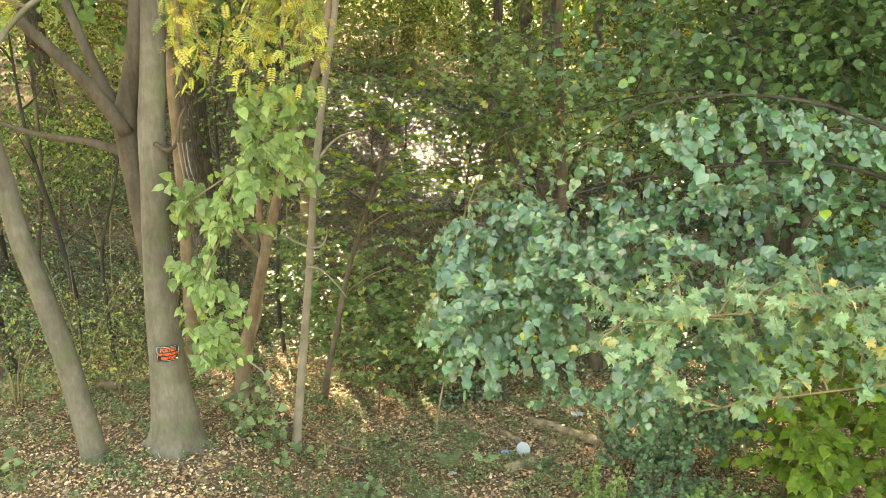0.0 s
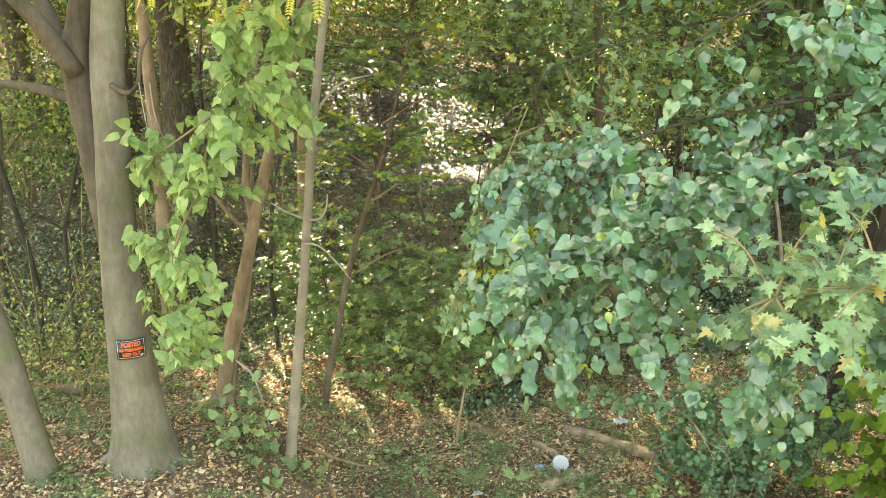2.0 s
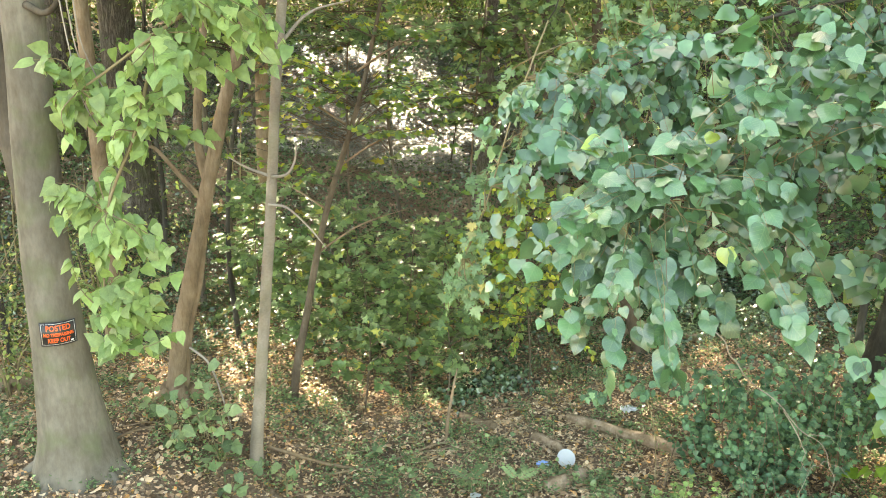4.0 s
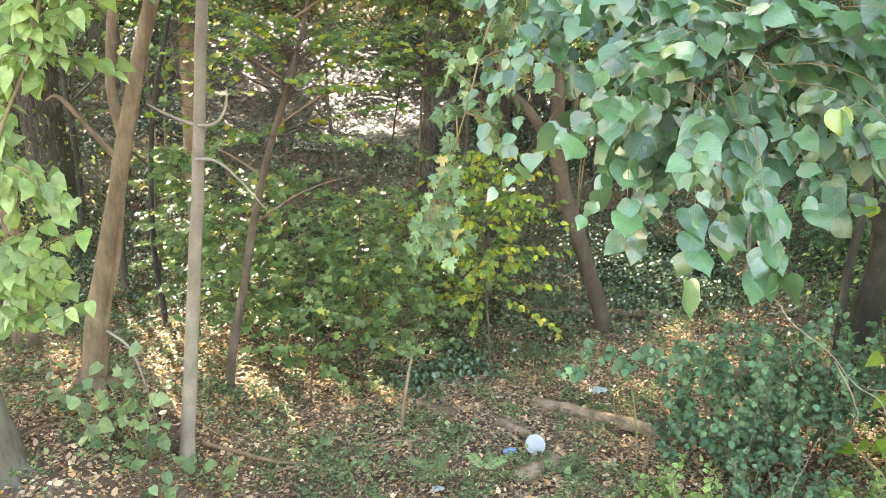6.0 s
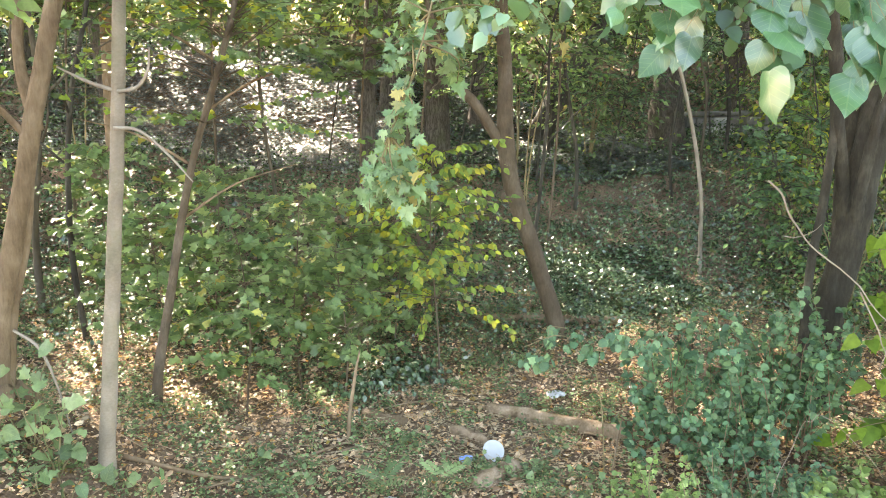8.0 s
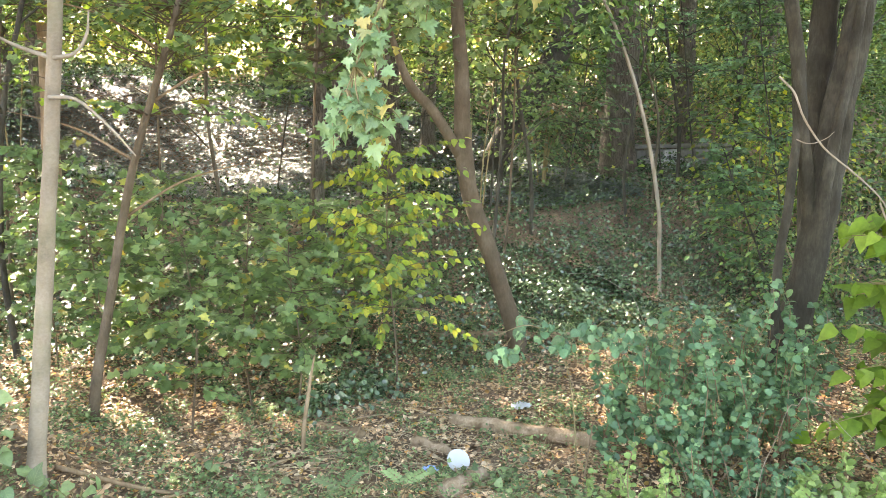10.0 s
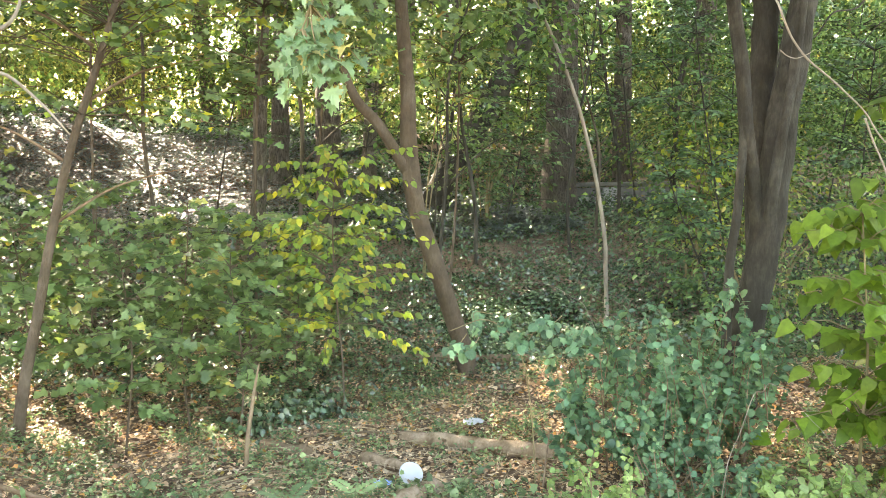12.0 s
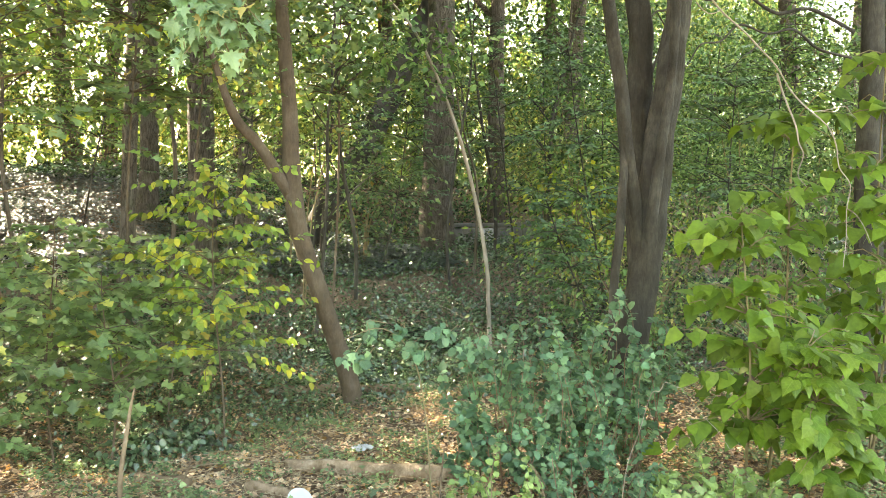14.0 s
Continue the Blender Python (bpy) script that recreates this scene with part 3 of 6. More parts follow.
def ground_cover():
    # dead leaves: broad ones and finer, crumbled ones
    for count, shape, low, more, power in ((50000, DEAD_T, 0.026, 0.055, 1.5), (60000, CRUMB_T, 0.016, 0.036, 1.0)):
        x, y = scatter(count, -7, 8, 9.7, 18)
        beyond = scatter(2500, -8, 9, 4, 9.7)
        x, y = np.r_[x, beyond[0]], np.r_[y, beyond[1]]
        P = on_ground(x, y, 0.012 + 0.025 * rng.random(len(x)))
        D = np.c_[rng.normal(0, 1, (len(x), 2)), rng.normal(0, 0.2, len(x))]
        N = jitter(len(x), 0.4) + np.array([0, 0, 1.0])
        S = low + more * rng.random(len(x)) ** power
        tagged(leaf_mass("leaf_litter", shape, P, D, N, S, LEAF["litter_mass"]), "dry brown and tan fallen leaves covering the ground" if shape is DEAD_T else "crumbled brown leaf fragments between the fallen leaves", "fallen leaves")
    # low green weeds in the clearing
    x, y = scatter(36000, -7, 8, 10.2, 17.5, lambda a, b: np.where(a < -1.6, 0.68, 0.75) * np.clip(1.2 * patches(a, b, 1.5, 0.4) + 1.5 * patches(a, b, 4.1, 1.4) - 1.05 + 0.5 * np.sin(5 * a + 2) * np.sin(6 * b), 0.04, 1))
    k = 8
    c = np.repeat(on_ground(x, y, 0), k, 0)
    a = rng.uniform(0, 2 * np.pi, len(c))
    out = np.c_[np.cos(a), np.sin(a), 0.15 + 0.5 * rng.random(len(c))]
    P = c + out * 0.03 + np.c_[np.zeros((len(c), 2)), 0.02 + 0.1 * rng.random(len(c))]
    tagged(leaf_mass("ground_weeds", KITE_T, P, out + jitter(len(c), 0.3), jitter(len(c), 0.35) + np.array([0, -0.2, 1.0]), 0.018 + 0.036 * rng.random(len(c)) ** 1.6, LEAF["weed_mass"]), "low green weeds and creepers over the clearing", "weeds")
    # ivy behind the clearing
    for count, y0, y1, shape in ((90000, 15.2, 20.5, KITE_T), (84000, 20.5, 32, KITE_T)):
        x, y = scatter(count, -11, 13, y0, y1, lambda a, b: np.clip((b - 15.2) / 1.5, 0, 1) * np.clip(0.7 + 0.5 * patches(a, b, 1.3, 2.0), 0, 1) * np.where(((a + 1.1) / 3.6) ** 2 + ((b - 27.2) / 3) ** 2 < 1, 0.04, 1))
        P = on_ground(x, y, 0.03 + (0.1 + 0.35 * patches(x, y, 1.1, 0.7)) * rng.random(len(x)) ** 1.5)
        D = np.c_[rng.normal(0, 1, (len(x), 2)), rng.normal(-0.25, 0.3, len(x))]
        N = jitter(len(x), 0.6) + np.array([0, -0.2, 1.0])
        tagged(leaf_mass("ground_ivy", shape, P, D, N, (0.035 + 0.04 * rng.random(len(x))) * (1 + 0.05 * np.clip(y - 17, 0, 12)), LEAF["ivy_mass"]), "dark green ivy carpet on the forest floor", "ivy")
    x, y = scatter(26000, -16, 32, 17, 44, lambda a, b: np.where((a > 12) | (b > 31.5), 1.0, 0.0) * (0.45 + 0.55 * patches(a, b, 0.9, 1.0)))
    P = on_ground(x, y, 0.04 + 0.35 * rng.random(len(x)) ** 1.5)
    D = np.c_[rng.normal(0, 1, (len(x), 2)), rng.normal(-0.25, 0.3, len(x))]
    tagged(leaf_mass("ground_ivy", KITE_T, P, D, jitter(len(x), 0.5) + np.array([0, -0.3, 1.0]), 0.14 + 0.12 * rng.random(len(x)), LEAF["ivy_mass"]), "dark green ground cover deeper in the woods", "ivy")
    # leaf faces tilted between sun and viewer so the bank glints
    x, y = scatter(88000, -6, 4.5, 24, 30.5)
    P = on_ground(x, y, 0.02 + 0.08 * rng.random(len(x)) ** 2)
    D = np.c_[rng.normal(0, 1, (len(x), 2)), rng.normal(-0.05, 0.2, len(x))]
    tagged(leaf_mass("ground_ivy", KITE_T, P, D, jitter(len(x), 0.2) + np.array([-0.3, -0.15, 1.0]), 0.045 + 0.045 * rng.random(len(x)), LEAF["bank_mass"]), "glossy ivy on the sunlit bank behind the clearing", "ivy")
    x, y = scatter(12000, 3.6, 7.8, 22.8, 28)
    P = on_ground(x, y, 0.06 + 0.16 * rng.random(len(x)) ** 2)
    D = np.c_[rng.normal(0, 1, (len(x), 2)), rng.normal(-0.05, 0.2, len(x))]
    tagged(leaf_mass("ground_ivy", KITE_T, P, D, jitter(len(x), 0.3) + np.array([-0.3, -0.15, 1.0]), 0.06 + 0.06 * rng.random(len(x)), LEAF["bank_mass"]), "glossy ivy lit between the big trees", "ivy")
    x, y = scatter(9000, 3.0, 5.4, 16.9, 19.2)
    P = on_ground(x, y, 0.03 + 0.08 * rng.random(len(x)) ** 2)
    D = np.c_[rng.normal(0, 1, (len(x), 2)), rng.normal(-0.05, 0.2, len(x))]
    tagged(leaf_mass("ground_ivy", KITE_T, P, D, jitter(len(x), 0.25) + np.array([-0.25, -0.1, 1.0]), 0.04 + 0.04 * rng.random(len(x)), LEAF["ivy_mass"]), "glossy ivy in a small sunlit opening", "ivy")
    # sticks on the floor
    st = Stems()
    for i in range(420):
        px, py = rng.uniform(-6, 6), rng.uniform(10.8, 17)
        a, ln = rng.uniform(0, np.pi), 0.15 + 1.1 * rng.random() ** 2
        t = np.linspace(-0.5, 0.5, 4)
        xs, ys = px + t * ln * np.cos(a), py + t * ln * np.sin(a) + rng.normal(0, 0.03, 4)
        q = on_ground(xs, ys, 0.015) + np.c_[np.zeros((4, 2)), np.abs(rng.normal(0, 0.03, 4))]
        r = 0.0025 + 0.01 * rng.random() ** 2.5
        st.tube(q, [r, r, r * 0.8, r * 0.4], 5, 2, 0.05)
    tagged(st.make("fallen_twigs", BARK_BROWN, kind="stuff"), "thin brown twigs strewn over the leaf litter", "twigs")
    st = Stems()
    for i in range(900):
        near = i % 3
        px, py = (rng.normal(1.3, 1.2), rng.normal(13.6, 0.8)) if near else (rng.uniform(-5, 6), rng.uniform(11, 16))
        a, ln = rng.uniform(0, np.pi), 0.12 + 0.6 * rng.random() ** 1.8
        t = np.linspace(-0.5, 0.5, 3)
        q = on_ground(px + t * ln * np.cos(a), py + t * ln * np.sin(a), 0.02) + np.c_[np.zeros((3, 2)), rng.uniform(0, 0.08, 3)]
        st.tube(q, [0.0028, 0.0024, 0.0012], 4, 3, 0.08)
    tagged(st.make("dry_straw", DRY, kind="stuff"), "pale dry straw and stalks lying over the leaves", "straw")


ground_cover()


# ---- trees of the clearing ----
def root_flare(lobes, depth, reach=0.3):
    def f(t, ang):
        return depth * np.clip(1 - t / reach, 0, 1) ** 1.6 * (0.5 + 0.5 * np.cos(lobes * ang + 0.6)) ** 1.5
    return f


def roots(parent, spot, reach, count, r, mat, rise=(0.22, 0.07, 0.01, -0.06)):
    for i in range(count):
        a = i * 2 * np.pi / count + rng.uniform(-0.3, 0.3)
        t = np.array([0.35, 0.7, 1.05, 1.5]) * reach
        xs, ys = spot[0] + np.cos(a) * t, spot[1] + np.sin(a) * t + 0.06 * np.sin(5 * t)
        p = on_ground(xs, ys, 0)
        p[:, 2] += np.array(rise) * reach / 0.5
        Stems().tube(p, np.array([1.25, 0.8, 0.5, 0.22]) * r, 8, 4, 0.08).make("root", mat, parent)


def grey_tree():
    t = thing("tree", (-3.5, 11.5, float(ground_z(-3.5, 11.5))), "twin-stemmed tree with smooth grey bark and flared roots", "tree")
    Stems().tube([(-3.5, 11.5, 0.55), (-3.5, 11.5, 1.0), (-3.51, 11.5, 1.5), (-3.53, 11.48, 2.25), (-3.54, 11.47, 3.3), (-3.49, 11.45, 4.4), (-3.45, 11.45, 5.35), (-3.33, 11.45, 6.5), (-3.2, 11.5, 9.0), (-3.1, 11.7, 12.5)],
                 [0.55, 0.4, 0.292, 0.228, 0.188, 0.168, 0.16, 0.145, 0.12, 0.07], 42, 6, 0.015, root_flare(7, 0.62, 0.17)).make("trunk", BARK_GREY, t)
    # second stem and branches: darker bark colour stands in for shade
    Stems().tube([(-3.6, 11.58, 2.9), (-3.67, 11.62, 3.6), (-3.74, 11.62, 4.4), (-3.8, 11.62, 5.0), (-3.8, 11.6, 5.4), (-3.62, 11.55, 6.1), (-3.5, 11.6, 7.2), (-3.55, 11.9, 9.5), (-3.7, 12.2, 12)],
                 [0.12, 0.145, 0.148, 0.15, 0.148, 0.112, 0.1, 0.08, 0.05], 18, 6, 0.03).make("second_stem", BARK_MID, t, "second stem leaning away from the first, darkened by painted shade")
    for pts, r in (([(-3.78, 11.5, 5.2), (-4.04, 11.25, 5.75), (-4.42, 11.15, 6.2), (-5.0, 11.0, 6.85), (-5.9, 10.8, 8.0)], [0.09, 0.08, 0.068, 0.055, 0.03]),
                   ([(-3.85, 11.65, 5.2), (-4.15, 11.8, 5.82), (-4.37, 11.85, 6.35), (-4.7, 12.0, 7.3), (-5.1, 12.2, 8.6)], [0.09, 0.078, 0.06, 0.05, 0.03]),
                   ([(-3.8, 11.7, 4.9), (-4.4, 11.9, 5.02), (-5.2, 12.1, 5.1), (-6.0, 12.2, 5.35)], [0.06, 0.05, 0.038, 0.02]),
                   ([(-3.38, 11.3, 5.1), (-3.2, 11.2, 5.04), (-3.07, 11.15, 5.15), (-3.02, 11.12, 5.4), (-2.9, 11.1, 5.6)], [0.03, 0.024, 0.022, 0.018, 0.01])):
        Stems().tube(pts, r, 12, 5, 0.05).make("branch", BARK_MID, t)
    st = Stems()
    for dx in (0, 0.05, 0.1):
        st.tube([(-3.05 + dx, 11.1, 5.15), (-3.0 + dx, 11.05, 4.8), (-2.92 + dx * 2, 11.0, 4.4), (-2.75 + dx * 2, 10.95, 4.1)], [0.007, 0.006, 0.005, 0.003], 5, 4, 0.02)
    st.make("hanging_vine", TWIG, t, "thin bare vine strands")
    roots(t, (-3.5, 11.5), 0.44, 7, 0.1, BARK_GREY, (0.42, 0.12, 0.0, -0.1))
    P, D, N, S, c = clump_cloud((-3.6, 12.6, 11.5), (2.6, 2.2, 2.4), 40, 26, 0.17)
    leaf_mass("crown", HEX_T, P, D, N, S, LEAF["woods_mass"], t, "green and yellow leaves")
    return t


grey_tree()


def leaning_tree():
    t = thing("tree", (-4.45, 11.2, float(ground_z(-4.45, 11.2))), "slender leaning tree with smooth pale grey bark", "tree")
    Stems().tube([(-4.4, 11.2, 0.6), (-4.49, 11.2, 1.0), (-4.6, 11.2, 1.7), (-4.72, 11.2, 2.4), (-4.9, 11.2, 3.2), (-5.08, 11.2, 3.9), (-5.24, 11.2, 4.9), (-5.5, 11.2, 6.4), (-5.9, 11.3, 9)],
                 [0.24, 0.175, 0.15, 0.142, 0.134, 0.13, 0.122, 0.105, 0.06], 24, 6, 0.03, root_flare(4, 0.35, 0.12)).make("trunk", BARK_GREY, t)
    P, D, N, S, c = clump_cloud((-6.0, 11.4, 9.2), (2.0, 2.0, 1.6), 26, 24, 0.15)
    leaf_mass("crown", HEX_T, P, D, N, S, LEAF["woods_yellow_mass"], t, "yellowing leaves")


leaning_tree()


def brown_tree():
    t = thing("tree", (-3.0, 13.0, float(ground_z(-3.0, 13.0))), "thin twin-stemmed tree with reddish-brown bark and exposed roots", "tree")
    Stems().tube([(-3.03, 13.0, 0.75), (-3.0, 13.0, 1.1), (-2.9, 13.0, 1.75), (-2.7, 13.0, 2.5), (-2.5, 13.0, 3.3), (-2.27, 13.0, 4.15), (-2.03, 13.0, 4.9), (-1.82, 13.0, 5.5), (-1.58, 13.05, 6.2), (-1.3, 13.2, 8)],
                 [0.14, 0.1, 0.082, 0.076, 0.072, 0.066, 0.06, 0.054, 0.048, 0.03], 16, 6, 0.05, root_flare(4, 0.4, 0.12)).make("trunk", BARK_BROWN, t)
    Stems().tube([(-2.95, 13.06, 1.0), (-2.83, 13.08, 1.75), (-2.66, 13.06, 2.35), (-2.56, 13.02, 2.9)], [0.06, 0.046, 0.038, 0.03], 12, 5, 0.05).make("second_stem", BARK_BROWN, t)
    Stems().tube([(-2.55, 13.0, 3.15), (-2.75, 12.9, 3.45), (-2.95, 12.85, 3.72), (-3.05, 12.8, 3.7)], [0.03, 0.024, 0.018, 0.008], 10, 5, 0.05).make("branch", BARK_BROWN, t, "broken side branch")
    Stems().tube([(-2.5, 13.1, 3.2), (-2.62, 13.25, 3.8), (-2.55, 13.4, 4.6), (-2.4, 13.5, 5.6)], [0.05, 0.045, 0.04, 0.03], 10, 5, 0.05).make("branch", BARK_BROWN, t)
    roots(t, (-3.0, 13.0), 0.34, 5, 0.06, BARK_BROWN)
    st = Stems()
    st.tube([(-2.75, 12.75, 1.68), (-2.55, 12.65, 1.55), (-2.42, 12.55, 1.25), (-2.33, 12.5, 0.85)], [0.013, 0.012, 0.01, 0.005], 8, 5, 0.08)
    st.make("dead_branch", TWIG, t, "bleached curved dead branch")
    # crown out of view, made thick to screen the sun from nearer boughs
    P, D, N, S, c = clump_cloud((-1.5, 13.6, 9.4), (2.8, 2.4, 1.3), 110, 26, 0.22)
    leaf_mass("crown", KITE_T, P, D, N, S, LEAF["woods_mass"], t, "green leaves")


brown_tree()


def pale_tree():
    t = thing("tree", (-2.06, 12.3, float(ground_z(-2.06, 12.3))), "straight young tree with pale grey-tan bark", "tree")
    Stems().tube([(-2.08, 12.3, 0.45), (-2.05, 12.3, 0.8), (-1.97, 12.3, 1.5), (-1.88, 12.3, 2.3), (-1.8, 12.3, 3.0), (-1.74, 12.3, 3.6), (-1.64, 12.3, 4.6), (-1.46, 12.3, 5.85), (-1.3, 12.3, 6.8), (-1.1, 12.4, 9.5)],
                 [0.085, 0.064, 0.057, 0.054, 0.051, 0.049, 0.046, 0.043, 0.04, 0.025], 28, 6, 0.025, root_flare(4, 0.25, 0.06)).make("trunk", BARK_PALE, t)
    for pts, r in (([(-1.76, 12.28, 3.55), (-1.95, 12.3, 3.62), (-2.15, 12.35, 3.72)], [0.016, 0.013, 0.006]), ([(-1.74, 12.25, 3.55), (-1.6, 12.2, 3.58), (-1.52, 12.2, 3.7), (-1.5, 12.2, 3.85)], [0.016, 0.013, 0.011, 0.005]),
                   ([(-1.78, 12.2, 3.3), (-1.6, 12.15, 3.28), (-1.4, 12.1, 3.1), (-1.25, 12.05, 2.92)], [0.014, 0.011, 0.009, 0.004]), ([(-1.6, 12.3, 4.75), (-1.35, 12.4, 5.0), (-1.0, 12.5, 5.1)], [0.02, 0.014, 0.006])):
        Stems().tube(pts, r, 8, 5, 0.04).make("twig", TWIG, t, "bare grey twig")
    # unseen crown, its leaves multiplied to cast shade towards the mulberry
    P, D, N, S, c = clump_cloud((-0.8, 12.8, 9.8), (2.6, 2.2, 1.2), 80, 26, 0.2)
    leaf_mass("crown", KITE_T, P, D, N, S, LEAF["woods_mass"], t, "green leaves")


pale_tree()


def small_trees():
    t = thing("sapling", (-1.94, 14.4, float(ground_z(-1.94, 14.4))), "thin brown sapling leaning among the shrubs", "sapling")
    Stems().tube([(-1.95, 14.4, 0.1), (-1.94, 14.4, 0.5), (-1.73, 14.4, 1.52), (-1.48, 14.4, 2.64), (-1.19, 14.4, 3.53), (-1.0, 14.45, 4.15), (-0.7, 14.6, 5.4)], [0.062, 0.05, 0.042, 0.036, 0.031, 0.026, 0.016], 12, 5, 0.06).make("trunk", BARK_UMBER, t)
    for z, s in ((2.2, 1), (2.7, -1), (3.2, 1), (3.7, -1), (4.3, 1)):
        x = -1.73 + (z - 1.52) * 0.24
        Stems().tube([(x, 14.4, z), (x + 0.5 * s, 14.5, z + 0.3), (x + 1.1 * s, 14.7, z + 0.45)], [0.015, 0.01, 0.004], 6, 4, 0.04).make("branch", BARK_BROWN, t)
    st = Stems()
    P, O = tier_twigs(st, [(-1.55, 14.4, 2.3), (-1.19, 14.4, 3.53), (-1.0, 14.45, 4.15), (-0.7, 14.6, 5.4)], np.linspace(0.2, 1.0, 9), 7, 1.9, 24, 0.16)
    st.make("branchwork", BARK_UMBER, t, kind="stuff")
    D, N = O + jitter(len(P), 0.35) - np.array([0, 0.1, 0.2]), jitter(len(P), 0.28) + np.array([0, -0.45, 1.0])
    S = 0.095 * (0.6 + 0.65 * rng.random(len(P)))
    part_a = rng.random(len(P)) < 0.65
    leaf_mass("crown", LOBE_T, P[part_a], D[part_a], N[part_a], S[part_a], LEAF["hedge_mass"], t, "green lobed leaves")
    leaf_mass("crown", LOBE_T, P[~part_a], D[~part_a], N[~part_a], S[~part_a], LEAF["spice_mass"], t, "yellowing lobed leaves")
    t = thing("tree", (2.79, 16.2, float(ground_z(2.79, 16.2))), "dark crooked tree with a forked trunk", "tree")
    Stems().tube([(2.83, 16.2, -0.05), (2.78, 16.2, 0.3), (2.54, 16.2, 1.06), (2.24, 16.2, 1.9), (2.1, 16.2, 2.54), (2.07, 16.2, 3.43), (2.02, 16.25, 4.38), (1.95, 16.4, 6), (1.9, 16.6, 9)], [0.14, 0.112, 0.108, 0.106, 0.108, 0.086, 0.072, 0.06, 0.035], 14, 6, 0.05, root_flare(3, 0.3, 0.08)).make("trunk", BARK_UMBER, t)
    Stems().tube([(2.1, 16.2, 2.5), (1.72, 16.15, 3.07), (1.45, 16.1, 3.36), (1.27, 16.05, 3.75), (1.0, 16.0, 4.6)], [0.075, 0.06, 0.055, 0.04, 0.02], 12, 5, 0.05).make("branch", BARK_UMBER, t)
    # leaves above view, added only to keep sun off the mulberry
    top = clump_cloud((0.9, 15.6, 9.6), (3.0, 2.4, 1.3), 55, 26, 0.17, clump=0.45)[:4]
    leaf_mass("upper_crown", HEX_T, *top, LEAF["woods_mass"], t)
    P, D, N, S, c = clump_cloud((1.7, 16.6, 5.2), (1.9, 1.4, 1.5), 54, 28, 0.105, clump=0.32)
    leaf_mass("crown", LOBE_T, P, D, N, S, LEAF["hedge_mass"], t, "yellow-green leaves")
    t = thing("tree", (4.96, 13.9, float(ground_z(4.96, 13.9))), "multi-stemmed dark grey tree forking at head height", "tree")
    Stems().tube([(4.92, 13.9, -0.1), (4.98, 13.9, 0.35), (5.11, 13.9, 1.03), (5.25, 13.9, 1.75), (5.32, 13.9, 2.35), (5.42, 13.9, 3.07), (5.58, 13.9, 4.03), (5.67, 13.9, 4.7), (5.9, 13.9, 7), (6.1, 14, 10)], [0.32, 0.22, 0.178, 0.17, 0.172, 0.15, 0.138, 0.13, 0.1, 0.06], 18, 6, 0.07, root_flare(4, 0.35, 0.08)).make("trunk", BARK_DARK, t)
    for pts, r in (([(5.24, 13.92, 1.5), (5.14, 13.88, 2.2), (4.97, 13.82, 2.85), (4.83, 13.8, 3.68), (4.66, 13.8, 4.55), (4.3, 13.9, 6.5)], [0.08, 0.078, 0.074, 0.068, 0.062, 0.045]),
                   ([(5.28, 14.0, 1.6), (5.37, 14.12, 2.65), (5.37, 14.2, 3.4), (5.42, 14.22, 4.0), (5.38, 14.25, 4.7), (5.2, 14.5, 7)], [0.13, 0.165, 0.145, 0.135, 0.125, 0.06]),
                   ([(4.7, 13.7, 0.1), (4.72, 13.72, 1.5), (4.83, 13.76, 2.3), (4.9, 13.82, 3.0), (4.86, 13.84, 3.5)], [0.05, 0.045, 0.044, 0.04, 0.02]),
                   ([(5.24, 13.8, 1.9), (5.22, 13.72, 2.5), (5.3, 13.7, 3.1), (5.42, 13.7, 3.9), (5.47, 13.7, 4.8)], [0.06, 0.062, 0.056, 0.052, 0.046])):
        Stems().tube(pts, r, 14, 6, 0.09).make("stem", BARK_DARK, t)
    P, D, N, S, c = clump_cloud((5.9, 14.6, 9), (2.2, 2.0, 2.0), 40, 26, 0.15)
    leaf_mass("crown", HEX_T, P, D, N, S, LEAF["woods_mass"], t, "green leaves")
    t = thing("sapling", (5.6, 18.0, float(ground_z(5.6, 18.0))), "thin pale sapling stem bending over", "sapling")
    Stems().tube([(5.66, 18, 0.2), (5.62, 18.0, 0.95), (5.6, 18.0, 1.45), (5.43, 18.0, 2.37), (5.15, 18.0, 3.35), (4.78, 18.0, 4.23), (4.4, 18.0, 4.9), (3.9, 18, 5.4)], [0.036, 0.031, 0.03, 0.028, 0.026, 0.023, 0.018, 0.01], 10, 5, 0.05).make("trunk", TWIG, t)
    P, D, N, S, c = clump_cloud((4.4, 18.0, 4.6), (1.0, 0.8, 0.7), 22, 24, 0.11, clump=0.28)
    leaf_mass("crown", HEX_T, P, D, N, S, LEAF["woods_mass"], t, "green leaves")


small_trees()


def g_at(x, y, lift=0.0):
    return (x, y, float(ground_z(x, y)) + lift)


